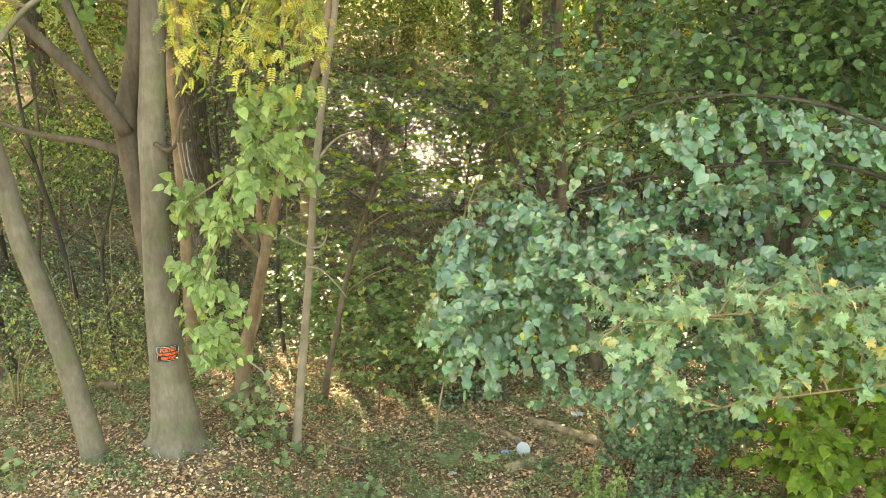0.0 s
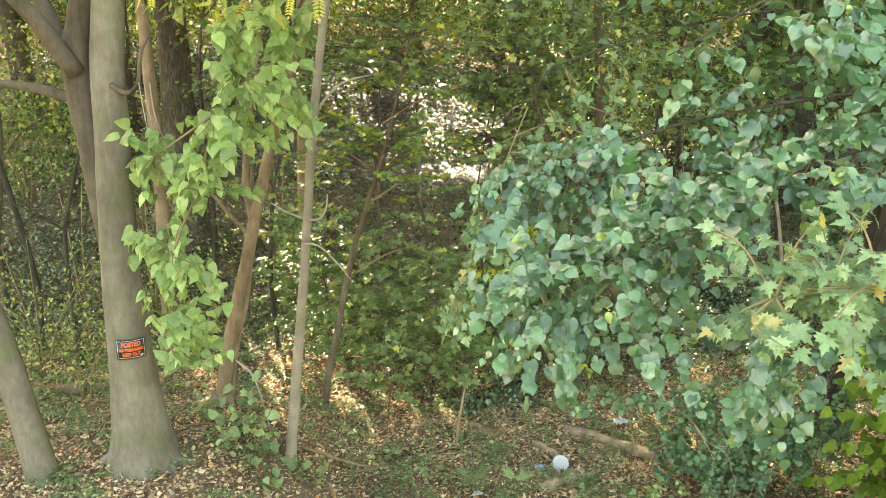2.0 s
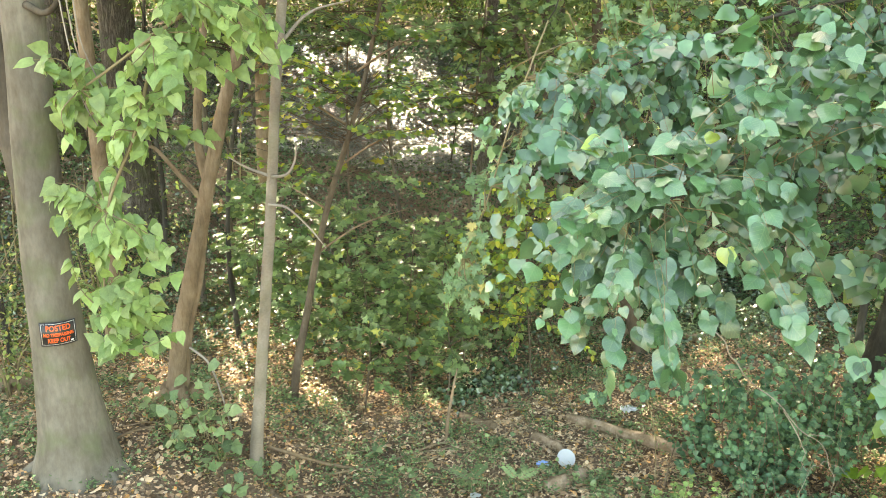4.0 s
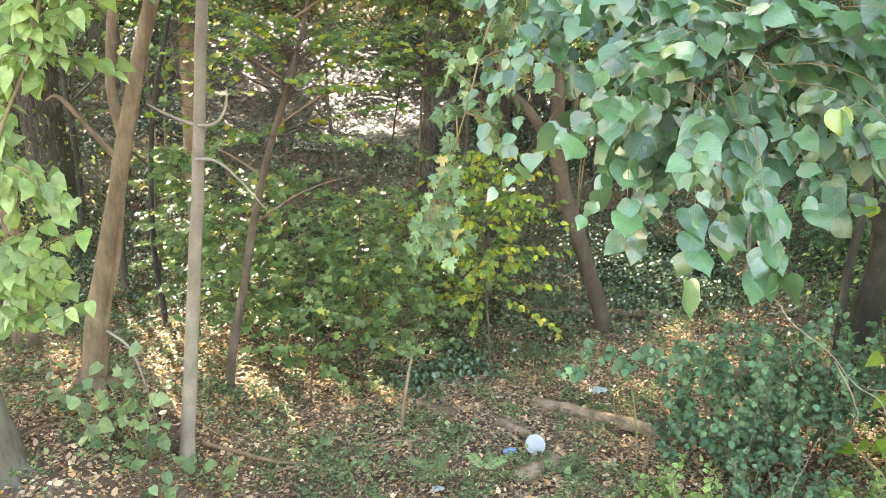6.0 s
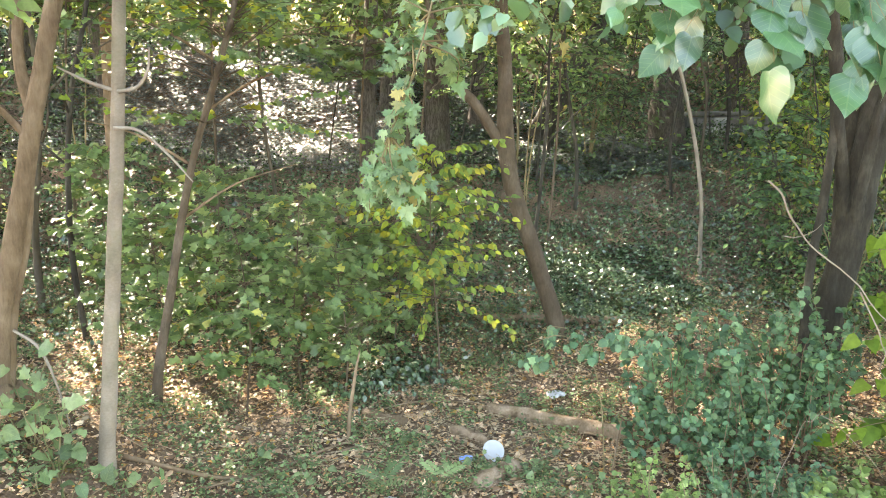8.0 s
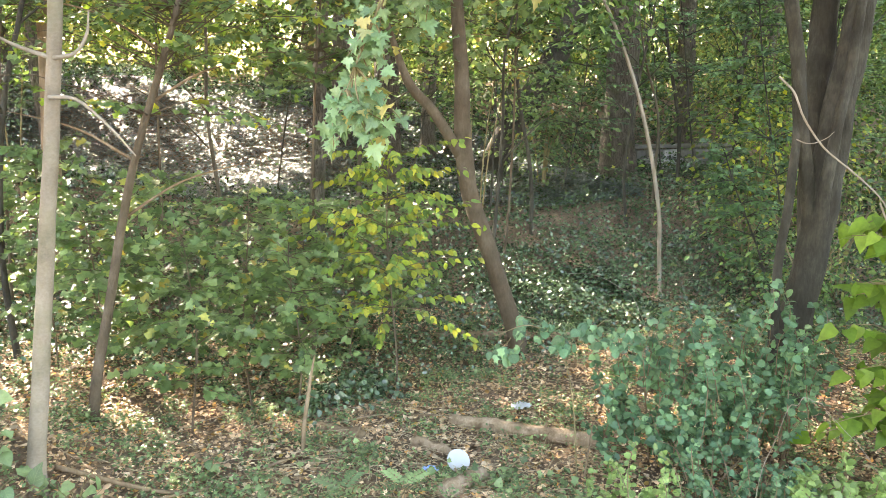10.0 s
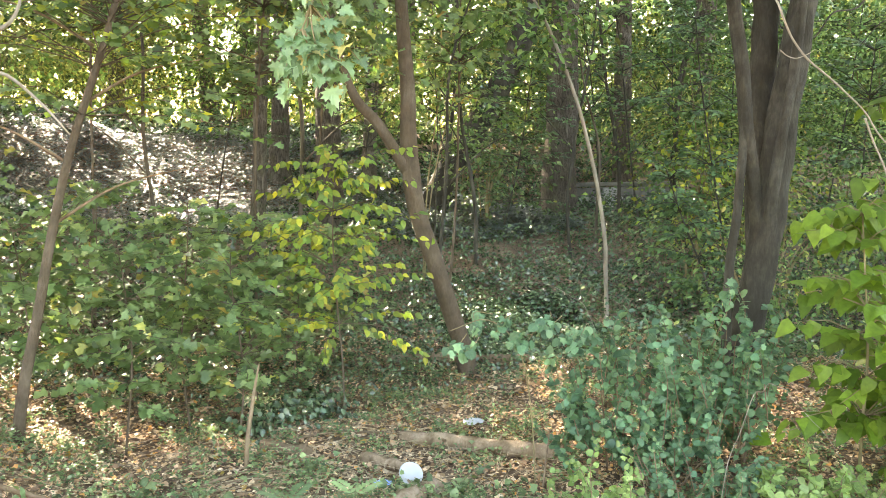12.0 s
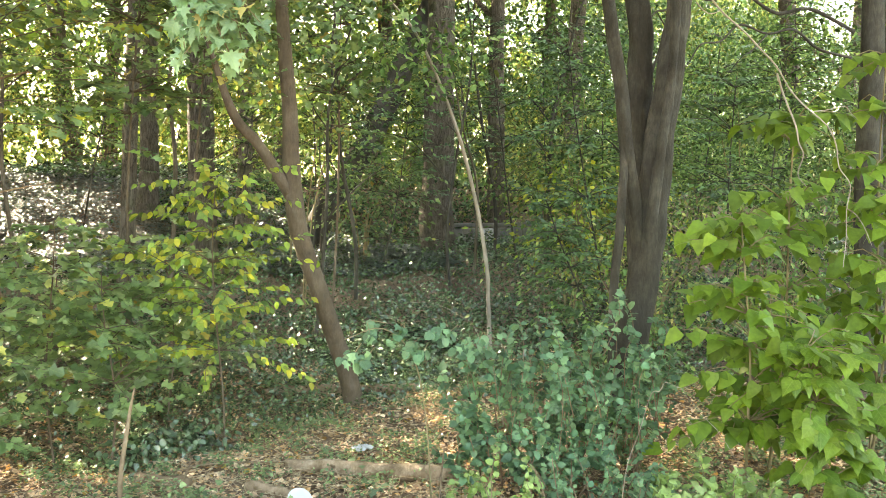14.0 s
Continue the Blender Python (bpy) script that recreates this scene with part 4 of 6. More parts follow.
def far_tree(x, y, r, h, lean=(0, 0), mat=BARK_RIDGED, leaf="woods_mass", low=3.5, spread=3.4, clumps=70, label="tall forest tree with dark ridged bark"):
    z = float(ground_z(x, y))
    t = thing("tree", (x, y, z), label, "tree", "forest trees")
    at = lambda k: np.array([x + lean[0] * k + 0.12 * math.sin(x * 3 + k * 4), y + lean[1] * k, z + h * k])
    ks = [-0.02, 0.03, 0.1, 0.25, 0.45, 0.7, 1.0]
    Stems().tube([at(k) for k in ks], [r * 1.7, r * 1.18, r, r * 0.9, r * 0.75, r * 0.5, r * 0.15], 16, 5, 0.05, root_flare(5, 0.35, 0.1)).make("trunk", mat, t)
    for i in range(7):
        k = rng.uniform(low / h, 0.85)
        a = rng.uniform(0, 2 * np.pi)
        ln = spread * rng.uniform(0.5, 1.0)
        p = at(k)
        w = np.array([math.cos(a), math.sin(a), 0.0])
        Stems().tube([p, p + w * ln * 0.35 + (0, 0, 0.35 * ln), p + w * ln * 0.7 + (0, 0, 0.5 * ln), p + w * ln + (0, 0, 0.5 * ln)], [r * 0.35, r * 0.25, r * 0.16, r * 0.05], 8, 4, 0.06).make("limb", mat, t)
    c = at(0.5 + 0.5 * low / h)
    P, D, N, S, cc = clump_cloud(c, (spread, spread, (h - low) * 0.55), clumps, 48 if y < 34 else 26, 0.11 if y < 34 else 0.18, clump=0.6)
    # coarse high leaves added to block the low sun over the clearing
    top = clump_cloud(at(0.8), (spread * 1.15, spread * 1.15, h * 0.22), 110 if y > 22 else 44, 24, 0.5 if y > 22 else 0.34, clump=0.75)[:4]
    if len(top[0]):
        leaf_mass("upper_crown", KITE_T, *top, LEAF[leaf], t)
    if len(P):
        leaf_mass("crown", HEX_T if y < 18 else KITE_T, P, D, N, S, LEAF[leaf], t, "autumn leaves turning yellow" if "yellow" in leaf else "green leaves")
    return t


LOW_LIMBS = (([(9.4, 14.8, 4.75), (8.7, 14.9, 5.0), (8.2, 15.0, 4.92), (7.6, 15.0, 5.12), (7.1, 15.0, 4.98), (6.75, 15.0, 5.02), (6.4, 15.0, 4.8), (6.22, 15.0, 4.74), (6.0, 15.0, 4.4)], 0.027), ([(9.4, 14.8, 4.4), (8.7, 14.75, 4.46), (8.2, 14.7, 4.66), (7.7, 14.65, 4.56), (7.2, 14.6, 4.62), (6.9, 14.6, 4.4), (6.6, 14.6, 4.34), (6.4, 14.6, 4.1), (6.2, 14.6, 3.95)], 0.02), ([(7.7, 14.65, 4.56), (7.3, 14.5, 4.3), (7.05, 14.4, 4.2), (6.8, 14.4, 3.95)], 0.012))


def forest():
    far_tree(8.27, 25.3, 0.37, 17, label="thick straight tree with ridged bark and ivy at its foot", low=6.5)
    far_tree(2.5, 24.0, 0.26, 15, low=6)
    far_tree(2.1, 27.5, 0.2, 14, low=6, leaf="woods_yellow_mass")
    far_tree(4.05, 26.5, 0.16, 12, low=5)
    far_tree(11.75, 28.5, 0.25, 16, low=6)
    edge = far_tree(9.95, 14.8, 0.19, 12, (-0.5, 0), mat=BARK_DARK, low=4.5)
    for pts, r in LOW_LIMBS:
        Stems().tube(pts, np.linspace(r, r * 0.3, len(pts)), 9, 5, 0.06).make("limb", BARK_DARK, edge)
    shaggy = far_tree(-5.36, 20.0, 0.32, 17, low=7, label="thick tree with shaggy ridged bark")
    P, D, N, S, c = clump_cloud((-5.3, 20.4, 6.2), (1.9, 1.2, 1.3), 46, 30, 0.12, clump=0.35)
    leaf_mass("lower_crown", HEX_T, P, D, N, S, LEAF["woods_yellow_mass"], shaggy, "autumn leaves turning yellow")
    far_tree(-4.3, 15.2, 0.11, 10, (-0.3, 0), mat=BARK_BROWN, low=5, spread=2.2, clumps=40)
    far_tree(-2.7, 18.4, 0.12, 11, mat=BARK_BROWN, low=5, spread=2.2, clumps=40)
    spots = [(14, 13.5, .2), (18, 15, .25), (13.5, 17.5, .2), (23, 20, .3), (27, 30, .3), (0.8, 21.5, .12), (-3.6, 23, .15), (-9.5, 19, .2), (-8, 24, .25), (-11.5, 27, .3), (-6.5, 29, .22), (-14, 22, .28), (-13, 34, .3), (-7, 37, .3), (6.6, 33, .22), (15.5, 31, .3), (17, 18, .25), (7, 38, .3), (1.5, 39, .28), (-2, 42, .3), (12.5, 40, .3), (19, 38, .3), (-18, 30, .3), (22, 27, .3), (-7.4, 14.8, .12), (-8.8, 12.6, .1), (3.2, 46, .3), (-10, 46, .3), (18, 48, .3), (9, 49, .3), (-17, 42, .3)]
    for i, (x, y, r) in enumerate(spots):
        far_tree(x, y, r, 15 + 6 * rng.random(), (rng.uniform(-3.0, 3.0), 0), leaf="woods_yellow_mass" if i % 4 == 0 else "woods_mass", low=rng.uniform(3.2, 4.8) if y < 34 else rng.uniform(1.6, 3.0), clumps=90)
    # leaning mossy trunk
    t = thing("leaning_trunk", (5.6, 26.0, float(ground_z(5.6, 26))), "mossy dead trunk leaning against other trees", "dead tree")
    Stems().tube([(5.2, 26, 0.9), (5.64, 26, 2.0), (6.67, 26, 3.6), (7.38, 26, 4.93), (8.03, 26, 6.29), (8.8, 26, 8)], [0.34, 0.29, 0.27, 0.28, 0.25, 0.2], 14, 5, 0.08).make("trunk", BARK_DARK, t)
    P, D, N, S, c = clump_cloud((6.7, 25.8, 3.6), (0.7, 0.25, 1.2), 10, 40, 0.09, clump=0.2)
    leaf_mass("ivy", LOBE_T, P, D, N, S, LEAF["ivy_mass"], t, "ivy climbing over the trunk")


forest()


def shrub(x, y, rx, ry, h, clumps, per, size, leaf, label, shape=HEX_T, clump=0.3, lift=0.0, name="shrub", category="shrub", stems=6, bark=TWIG_BROWN, singles=0, single_shapes=(), avoid=True):
    """A shrub: stems from one foot and leaves in clumps; the nearest leaves may be single."""
    z = float(ground_z(x, y))
    t = thing(name, (x, y, z), label, category)
    st = Stems()
    for i in range(stems):
        a = rng.uniform(0, 2 * np.pi)
        e = np.array([x + rx * 0.7 * math.cos(a), y + ry * 0.7 * math.sin(a), z + lift + h * rng.uniform(0.55, 0.95)])
        st.tube([(x + 0.05 * math.cos(a), y + 0.05 * math.sin(a), z - 0.05), (x + rx * 0.2 * math.cos(a), y + ry * 0.2 * math.sin(a), z + (lift + h) * 0.4), e], [0.014, 0.011, 0.004], 6, 4, 0.05)
    st.make("branchwork", bark, t, kind="stuff")
    P, D, N, S, c = clump_cloud((x, y, z + lift + h * 0.52), (rx, ry, h * 0.5), clumps, per, size, clump=clump, avoid=avoid)
    keep = P[:, 2] > ground_z(P[:, 0], P[:, 1]) + 0.03
    P, D, N, S = P[keep], D[keep], N[keep], S[keep]
    if singles:
        order = np.argsort(P[:, 1] - 0.3 * rng.random(len(P)))
        a, b = order[:singles], order[singles:]
        leaf_parts(single_shapes, P[a], D[a], N[a], S[a], LEAF[leaf.replace("_mass", "")], t)
        P, D, N, S = P[b], D[b], N[b], S[b]
    if len(P):
        leaf_mass("foliage", shape, P, D, N, S, LEAF[leaf], t)
    return t


def thin_stems():
    for i, (x, y, h, r, lx, ly) in enumerate(((1.45, 21, 5.5, 0.04, 0.5, 0), (4.65, 21, 6, 0.035, -0.6, 0), (6.75, 21.5, 6, 0.03, 0.7, 0.3), (7.5, 22, 4.5, 0.03, -0.4, 0), (9.4, 19.5, 6, 0.04, 0.9, 0), (-2.9, 16.0, 6, 0.035, 0.5, 0), (-3.6, 17.0, 6, 0.045, 0.3, 0), (-6.6, 15.8, 6, 0.05, -0.6, 0), (-5.7, 15.2, 5, 0.035, 0.5, 0), (-7.9, 17.5, 6, 0.05, 0.4, 0), (3.3, 19.2, 5.5, 0.03, 0.9, 0), (10.5, 24, 7, 0.05, 1.1, 0), (3.0, 25.5, 7, 0.05, -0.9, 0), (5.2, 24.6, 7, 0.04, 0.8, 0), (9.2, 24.2, 7, 0.04, -1.0, 0), (11.4, 25.4, 7, 0.05, 0.7, 0), (12.6, 23.6, 7, 0.05, -0.8, 0), (-4.6, 18.6, 6.5, 0.04, 0.5, 0), (-0.6, 19.5, 6, 0.03, -0.7, 0))):
        z = float(ground_z(x, y))
        t = thing("sapling", (x, y, z), "thin bare grey-brown sapling stem in the undergrowth", "sapling", "thin sapling stems")
        a = i * 1.9
        at = lambda k: np.array([x + lx * k * k + 0.16 * math.sin(a + 6 * k) * min(1, 3 * k), y + ly * k, z - 0.1 + h * k])
        Stems().tube([at(k) for k in (0, 0.2, 0.45, 0.7, 1.0)], [r * 1.2, r, r * 0.85, r * 0.65, r * 0.3], 8, 5, 0.06).make("stem", BARK_DARK if i % 3 else BARK_MID, t)
        for k in (0.36, 0.45, 0.6, 0.75, 0.88):
            b = a + k * 17
            p = at(k)
            e = p + np.array([math.cos(b), 0.5 * math.sin(b), 0.75]) * 1.5 * (1.15 - k)
            Stems().tube([p, (p + e) / 2 + (0.05 * math.sin(b * 3), 0, 0.12 * math.cos(b * 2)), e], [r * 0.45, r * 0.32, r * 0.12], 6, 4, 0.05).make("branch", BARK_DARK if i % 3 else BARK_MID, t)


thin_stems()


def far_woods():
    """The wall of woods behind everything."""
    P, D, N, S = [], [], [], []
    for y, lo, hi, n, k, size in ((42, 1.6, 17, 950, 84, 0.2), (50, 1.5, 22, 1050, 74, 0.28), (60, 1.5, 28, 1000, 46, 0.5), (74, 1.5, 36, 950, 34, 0.9)):
        c = np.c_[rng.uniform(-y * 0.75, y * 0.95, n), rng.normal(y, 2.2, n), rng.uniform(lo, hi, n)]
        # openings to the sky that run through the whole depth of the woods
        side, up = c[:, 0] / (c[:, 1] - 5), (c[:, 2] - 3) / (c[:, 1] - 5)
        hole = np.sin(23 * side + 3 * np.sin(19 * up)) * np.sin(31 * up + 2.5 * np.sin(17 * side + 1)) > np.where(up > 0.12, 0.55, 0.85)
        c = c[~in_gap(c) & ~hole]
        p = (c[:, None] + rng.normal(0, 1, (len(c), k, 3)) * np.array([1.3, 1.1, 0.6]) * (0.7 + y / 120)).reshape(-1, 3)
        p = p[~in_gap(p) | (rng.random(len(p)) < 0.05)]
        P.append(p)
        D.append(jitter(len(p), 0.6) + np.array([0, 0, -0.5]))
        N.append(jitter(len(p), 0.5) + np.array([0, -0.3, 1.0]))
        S.append(size * (0.6 + 0.8 * rng.random(len(p))))
    # layer added to dim the woods behind; its shade is in the leaf colour
    n = 500
    c = np.c_[rng.uniform(10, 40, n), rng.normal(35, 2.0, n), rng.uniform(2.2, 10.5, n)]
    side, up = c[:, 0] / c[:, 1], c[:, 2] / c[:, 1]
    c = c[~in_gap(c) & (np.sin(21 * side + 2 * np.sin(17 * up)) * np.sin(29 * up + 2 * np.sin(15 * side)) < 0.45)]
    p = (c[:, None] + rng.normal(0, 1, (len(c), 60, 3)) * np.array([0.9, 0.8, 0.5])).reshape(-1, 3)
    tagged(leaf_mass("distant_woods", KITE_T, p, jitter(len(p), 0.6) + np.array([0, 0, -0.5]), jitter(len(p), 0.5) + np.array([0, -0.3, 1.0]), 0.2 * (0.6 + 0.8 * rng.random(len(p))), LEAF["shade_mass"]), "dim green foliage deeper in the woods", "woods")
    P, D, N, S = np.vstack(P), np.vstack(D), np.vstack(N), np.concatenate(S)
    half = rng.random(len(P)) < 0.72
    tagged(leaf_mass("distant_woods", KITE_T, P[half], D[half], N[half], S[half], LEAF["woods_mass"]), "distant green woodland foliage", "woods")
    tagged(leaf_mass("distant_woods", KITE_T, P[~half], D[~half], N[~half], S[~half], LEAF["woods_yellow_mass"]), "distant yellowing woodland foliage", "woods")


far_woods()


def spray(x, y, rx, ry, h, twigs, per, size, leaf, label, shapes, lift=0.0, singles=200, name="shrub", category="shrub", r=0.005, sag=0.18, face=(0, -0.5, 0.9), low=0.15, group="", mains=9):
    """A loose shrub: arching twigs from one foot, with leaves in two rows along each."""
    z = float(ground_z(x, y))
    t = thing(name, (x, y, z), label, category, group)
    st = Stems()
    a = rng.uniform(0, 2 * np.pi, twigs)
    q = np.sqrt(rng.random(twigs))
    e = np.c_[x + rx * q * np.cos(a), y + ry * q * np.sin(a), z + lift + h * (low + (1 - low) * rng.random(twigs) * (1 - 0.45 * q * q))]
    s = np.c_[x + (e[:, 0] - x) * rng.uniform(0.45, 0.9, twigs), y + (e[:, 1] - y) * rng.uniform(0.45, 0.9, twigs), z + lift * 0.9 + (e[:, 2] - z - lift * 0.9) * rng.uniform(0.1, 0.75, twigs)]
    s[:, :2] += rng.normal(0, 0.1, (twigs, 2))
    for i in range(0, twigs, max(1, twigs // mains)):
        f = np.array([x + (s[i, 0] - x) * 0.4, y + (s[i, 1] - y) * 0.4, z - 0.05])
        st.tube([f, (f + s[i]) / 2 + rng.normal(0, 0.05, 3), s[i]], [r * 1.8, r * 1.5, r], 6, 4, 0.05)
    P, O = twig_leaves(st, s, e, per, r * 0.7, sag, first=0.08)
    st.make("branchwork", BARK_BROWN, t, kind="stuff")
    D, N = hang(len(P), (0, -0.15, 0), 0.35, face, 0.45)
    D = D + O * 0.9
    S = size * (0.65 + 0.6 * rng.random(len(P)))
    keep = P[:, 2] > ground_z(P[:, 0], P[:, 1]) + 0.03
    P, D, N, S = P[keep], D[keep], N[keep], S[keep]
    order = np.argsort(P[:, 1])
    u, v = order[:singles], order[singles:]
    leaf_parts(shapes, P[u], D[u], N[u], S[u], LEAF[leaf], t)
    if len(v):
        leaf_mass("foliage", BROAD_T if shapes[0] is ROUND_T else LOBE_T if shapes[0] is MAPLE_S else shapes[0], P[v], D[v], N[v], S[v], LEAF[leaf + "_mass"], t)
    return t


def leaves_on(t, key, P, D, N, S, shapes, far_shape, singles):
    """The nearest leaves as single parts, the rest as one mesh."""
    order = np.argsort(P[:, 1])
    u, v = order[:singles], order[singles:]
    if singles:
        leaf_parts(shapes, P[u], D[u], N[u], S[u], LEAF[key], t)
    if len(v):
        leaf_mass("foliage", far_shape, P[v], D[v], N[v], S[v], LEAF[key + "_mass"], t)


def tiered(x, y, h, reach, tiers, arms, per, size, key, label, shapes, far_shape, start=0.3, lean=(0.0, 0.0), r=0.012, singles=50, face=(0, -0.45, 1.0), down=0.15, name="sapling", category="sapling", bark=BARK_UMBER, stems=1, group=""):
    """A young tree or shrub whose leaves lie in level tiers one above another."""
    z = float(ground_z(x, y))
    t = thing(name, (x, y, z), label, category, group)
    st = Stems()
    spots, ways = [], []
    for q in range(stems):
        b = q * 2.1
        off = 0.0 if stems == 1 else 0.22 * reach
        stem = [(x + (lean[0] + off * math.cos(b)) * k + 0.05 * math.sin(5 * k + x * 7 + b), y + (lean[1] + off * math.sin(b)) * k, z - 0.05 + h * k) for k in (0, 0.2, 0.4, 0.6, 0.8, 1.0)]
        st.tube(stem, np.linspace(r, r * 0.35, 6), 7, 3, 0.06)
        P, O = tier_twigs(st, stem, np.linspace(start, 1.0, tiers), arms, reach, per, r=r * 0.28)
        spots.append(P)
        ways.append(O)
    st.make("branchwork", bark, t, kind="stuff")
    P, O = np.vstack(spots), np.vstack(ways)
    keep = P[:, 2] > ground_z(P[:, 0], P[:, 1]) + 0.04
    P, O = P[keep], O[keep]
    D = O + jitter(len(P), 0.35) + np.array([0, -0.1, -down])
    N = np.asarray(face, float) + jitter(len(P), 0.28)
    S = size * (0.6 + 0.65 * rng.random(len(P)))
    leaves_on(t, key, P, D, N, S, shapes, far_shape, singles)
    return t


def undergrowth():
    # thicket of maple saplings behind the clearing
    for x, y, h, reach in ((-2.5, 15.7, 2.3, 0.75), (-1.95, 14.9, 1.9, 0.7), (-1.35, 15.5, 2.3, 0.8), (-1.05, 14.5, 2.0, 0.75), (-0.5, 15.1, 2.25, 0.8), (-0.05, 14.7, 1.75, 0.65), (0.2, 15.9, 2.1, 0.8), (0.75, 16.4, 1.9, 0.75), (-1.7, 16.7, 2.0, 0.9), (-0.4, 16.9, 1.9, 0.9), (-2.9, 16.9, 2.0, 0.85), (1.35, 17.0, 2.0, 0.7)):
        tiered(x, y, h, reach, 8, 5, 11, 0.112, "hedge", "maple sapling with tiers of green lobed leaves, some yellow", (MAPLE_S, LOBE_T), LOBE_T, start=0.34, singles=60 if y < 16 else 0, group="maple saplings behind the clearing")
    for x, y, h, reach in ((0.25, 16.5, 5.2, 1.3), (1.3, 18.2, 5.6, 1.5), (-1.6, 18.6, 5.6, 1.5), (-3.3, 17.6, 5.0, 1.3), (3.6, 19.4, 5.6, 1.4)):
        tiered(x, y, h, reach, 8, 6, 16, 0.12, "hedge", "tall maple sapling with a light green layered crown", (MAPLE_S, LOBE_T), LOBE_T, start=0.66, singles=0, r=0.024, lean=(0.3, 0), group="tall maple saplings")
    # dim understorey between the big trees, shade painted into most leaf colours
    for i, (x, y, h, reach) in enumerate(((4.4, 22.6, 4.6, 1.4), (6.2, 23.6, 3.4, 1.5), (8.6, 22.0, 5.2, 1.4), (9.8, 20.4, 4.6, 1.4), (10.9, 22.6, 5.4, 1.6), (9.7, 25.8, 5.6, 1.6), (12.4, 21.4, 5.4, 1.7), (12.0, 26.2, 5.6, 1.8), (13.6, 24.4, 6.0, 1.9), (2.6, 22.4, 4.6, 1.3), (8.2, 18.6, 4.6, 1.2), (9.2, 16.9, 4.4, 1.2), (11.0, 18.0, 5.0, 1.5), (7.2, 17.4, 2.4, 0.9), (15.6, 22.0, 6.0, 2.0), (13.2, 19.4, 6.0, 1.9), (15.2, 18.2, 6.0, 2.0), (0.4, 24.6, 4.6, 1.3))):
        tiered(x, y, h, reach, 8, 6, 26, 0.1, "shade" if i % 3 else "woods", "dim understorey sapling with small green leaves", (), HEX_T if y < 20 else KITE_T, start=0.25 if h < 4 else 0.4, singles=0, r=0.02, lean=(0.9 * math.sin(i * 2.3), 0), group="understorey saplings", bark=BARK_DARK)
    # dark low growth at their feet
    for x, y, rx, ry, h in ((0.25, 14.85, 0.3, 0.2, 0.36), (0.75, 15.3, 0.3, 0.2, 0.3)):
        shrub(x, y, rx, ry, h, 16, 20, 0.06, "ivy_mass", "low dark green plants under the saplings", BROAD_T, 0.13, name="ground_plant", category="plant", stems=3, avoid=False)
    tiered(1.05, 15.3, 2.75, 1.25, 7, 8, 19, 0.1, "spice", "yellow-green shrub with drooping oval leaves on a thin stem", (OVAL_T,), OVAL_T, start=0.42, singles=200, face=(0, -0.75, 0.8), down=0.6, name="shrub", category="shrub")
    # shrubs at both sides and behind
    for x, y, rx, ry, h, leaf in ((-6.0, 14.6, 1.3, 1.0, 2.2, "woods_yellow_mass"), (-7.6, 13.4, 1.2, 1.0, 2.6, "woods_mass"), (-5.2, 17.0, 1.4, 1.2, 2.6, "woods_yellow_mass"), (-8.6, 16.6, 1.6, 1.3, 3.6, "woods_yellow_mass"), (-6.2, 12.7, 0.9, 0.7, 1.5, "hedge_mass"), (-4.9, 13.4, 0.6, 0.5, 1.2, "woods_yellow_mass"),
                              (6.9, 16.2, 0.85, 0.8, 1.9, "woods_mass"), (8.4, 17.6, 1.0, 0.9, 2.2, "woods_yellow_mass"), (7.4, 14.2, 1.0, 0.8, 1.7, "woods_mass"), (9.6, 12.6, 1.3, 1.0, 3.0, "woods_mass"), (12.0, 13.5, 1.6, 1.2, 3.6, "woods_yellow_mass"), (15, 18, 2.0, 1.6, 4.5, "woods_mass"), (8.2, 12.4, 1.0, 0.8, 2.2, "woods_mass"), (10.0, 16.5, 1.5, 1.2, 3.2, "woods_mass"), (6.0, 24.2, 1.0, 0.8, 2.6, "hedge_mass"), 
                              (8.6, 20.2, 0.9, 0.7, 2.7, "spice_mass"), (7.6, 18.8, 0.6, 0.5, 1.9, "hedge_mass"), (10.6, 21.5, 0.9, 0.7, 2.4, "spice_mass"), (12.6, 24.0, 1.2, 0.8, 2.4, "hedge_mass"), (13.6, 16.4, 1.6, 1.2, 5.2, "woods_mass"), (17.5, 21.5, 2.0, 1.6, 6.0, "woods_mass"), (20.5, 25.5, 2.4, 1.8, 7.0, "woods_mass"), (-9.5, 22, 2.0, 1.6, 3.4, "woods_mass"), (11, 23, 1.8, 1.4, 3.4, "woods_mass"), (13, 28, 2.0, 1.6, 3.6, "woods_yellow_mass"), (-11, 30, 2.5, 2, 4.5, "woods_yellow_mass"), (-5, 36, 3, 2, 5, "woods_yellow_mass"), (2.0, 36, 2.5, 2, 4.5, "woods_mass"), (7, 35, 2.6, 2, 4.5, "woods_yellow_mass"), (12, 35, 2.6, 2, 5, "woods_mass"), (17, 26, 2.5, 2, 5, "woods_mass"), (-15, 26, 2.5, 2, 5, "woods_mass"), (-1.5, 37, 2.5, 2, 5, "woods_yellow_mass"), (18, 36, 3, 2, 5, "woods_yellow_mass"), (-12, 38, 3, 2, 5.5, "woods_mass")):
        shrub(x, y, rx, ry, h, int((4.5 if x < -3 and y < 20 else 13) * rx * ry * h ** 0.5) + 8, 60 if x < -3 and y < 20 else 40, (0.058 if x < -3 else 0.075) if y < 20 else 0.11, leaf, "woodland shrub with green and yellowing leaves", HEX_T if y < 20 else KITE_T, 0.3 + 0.012 * y)
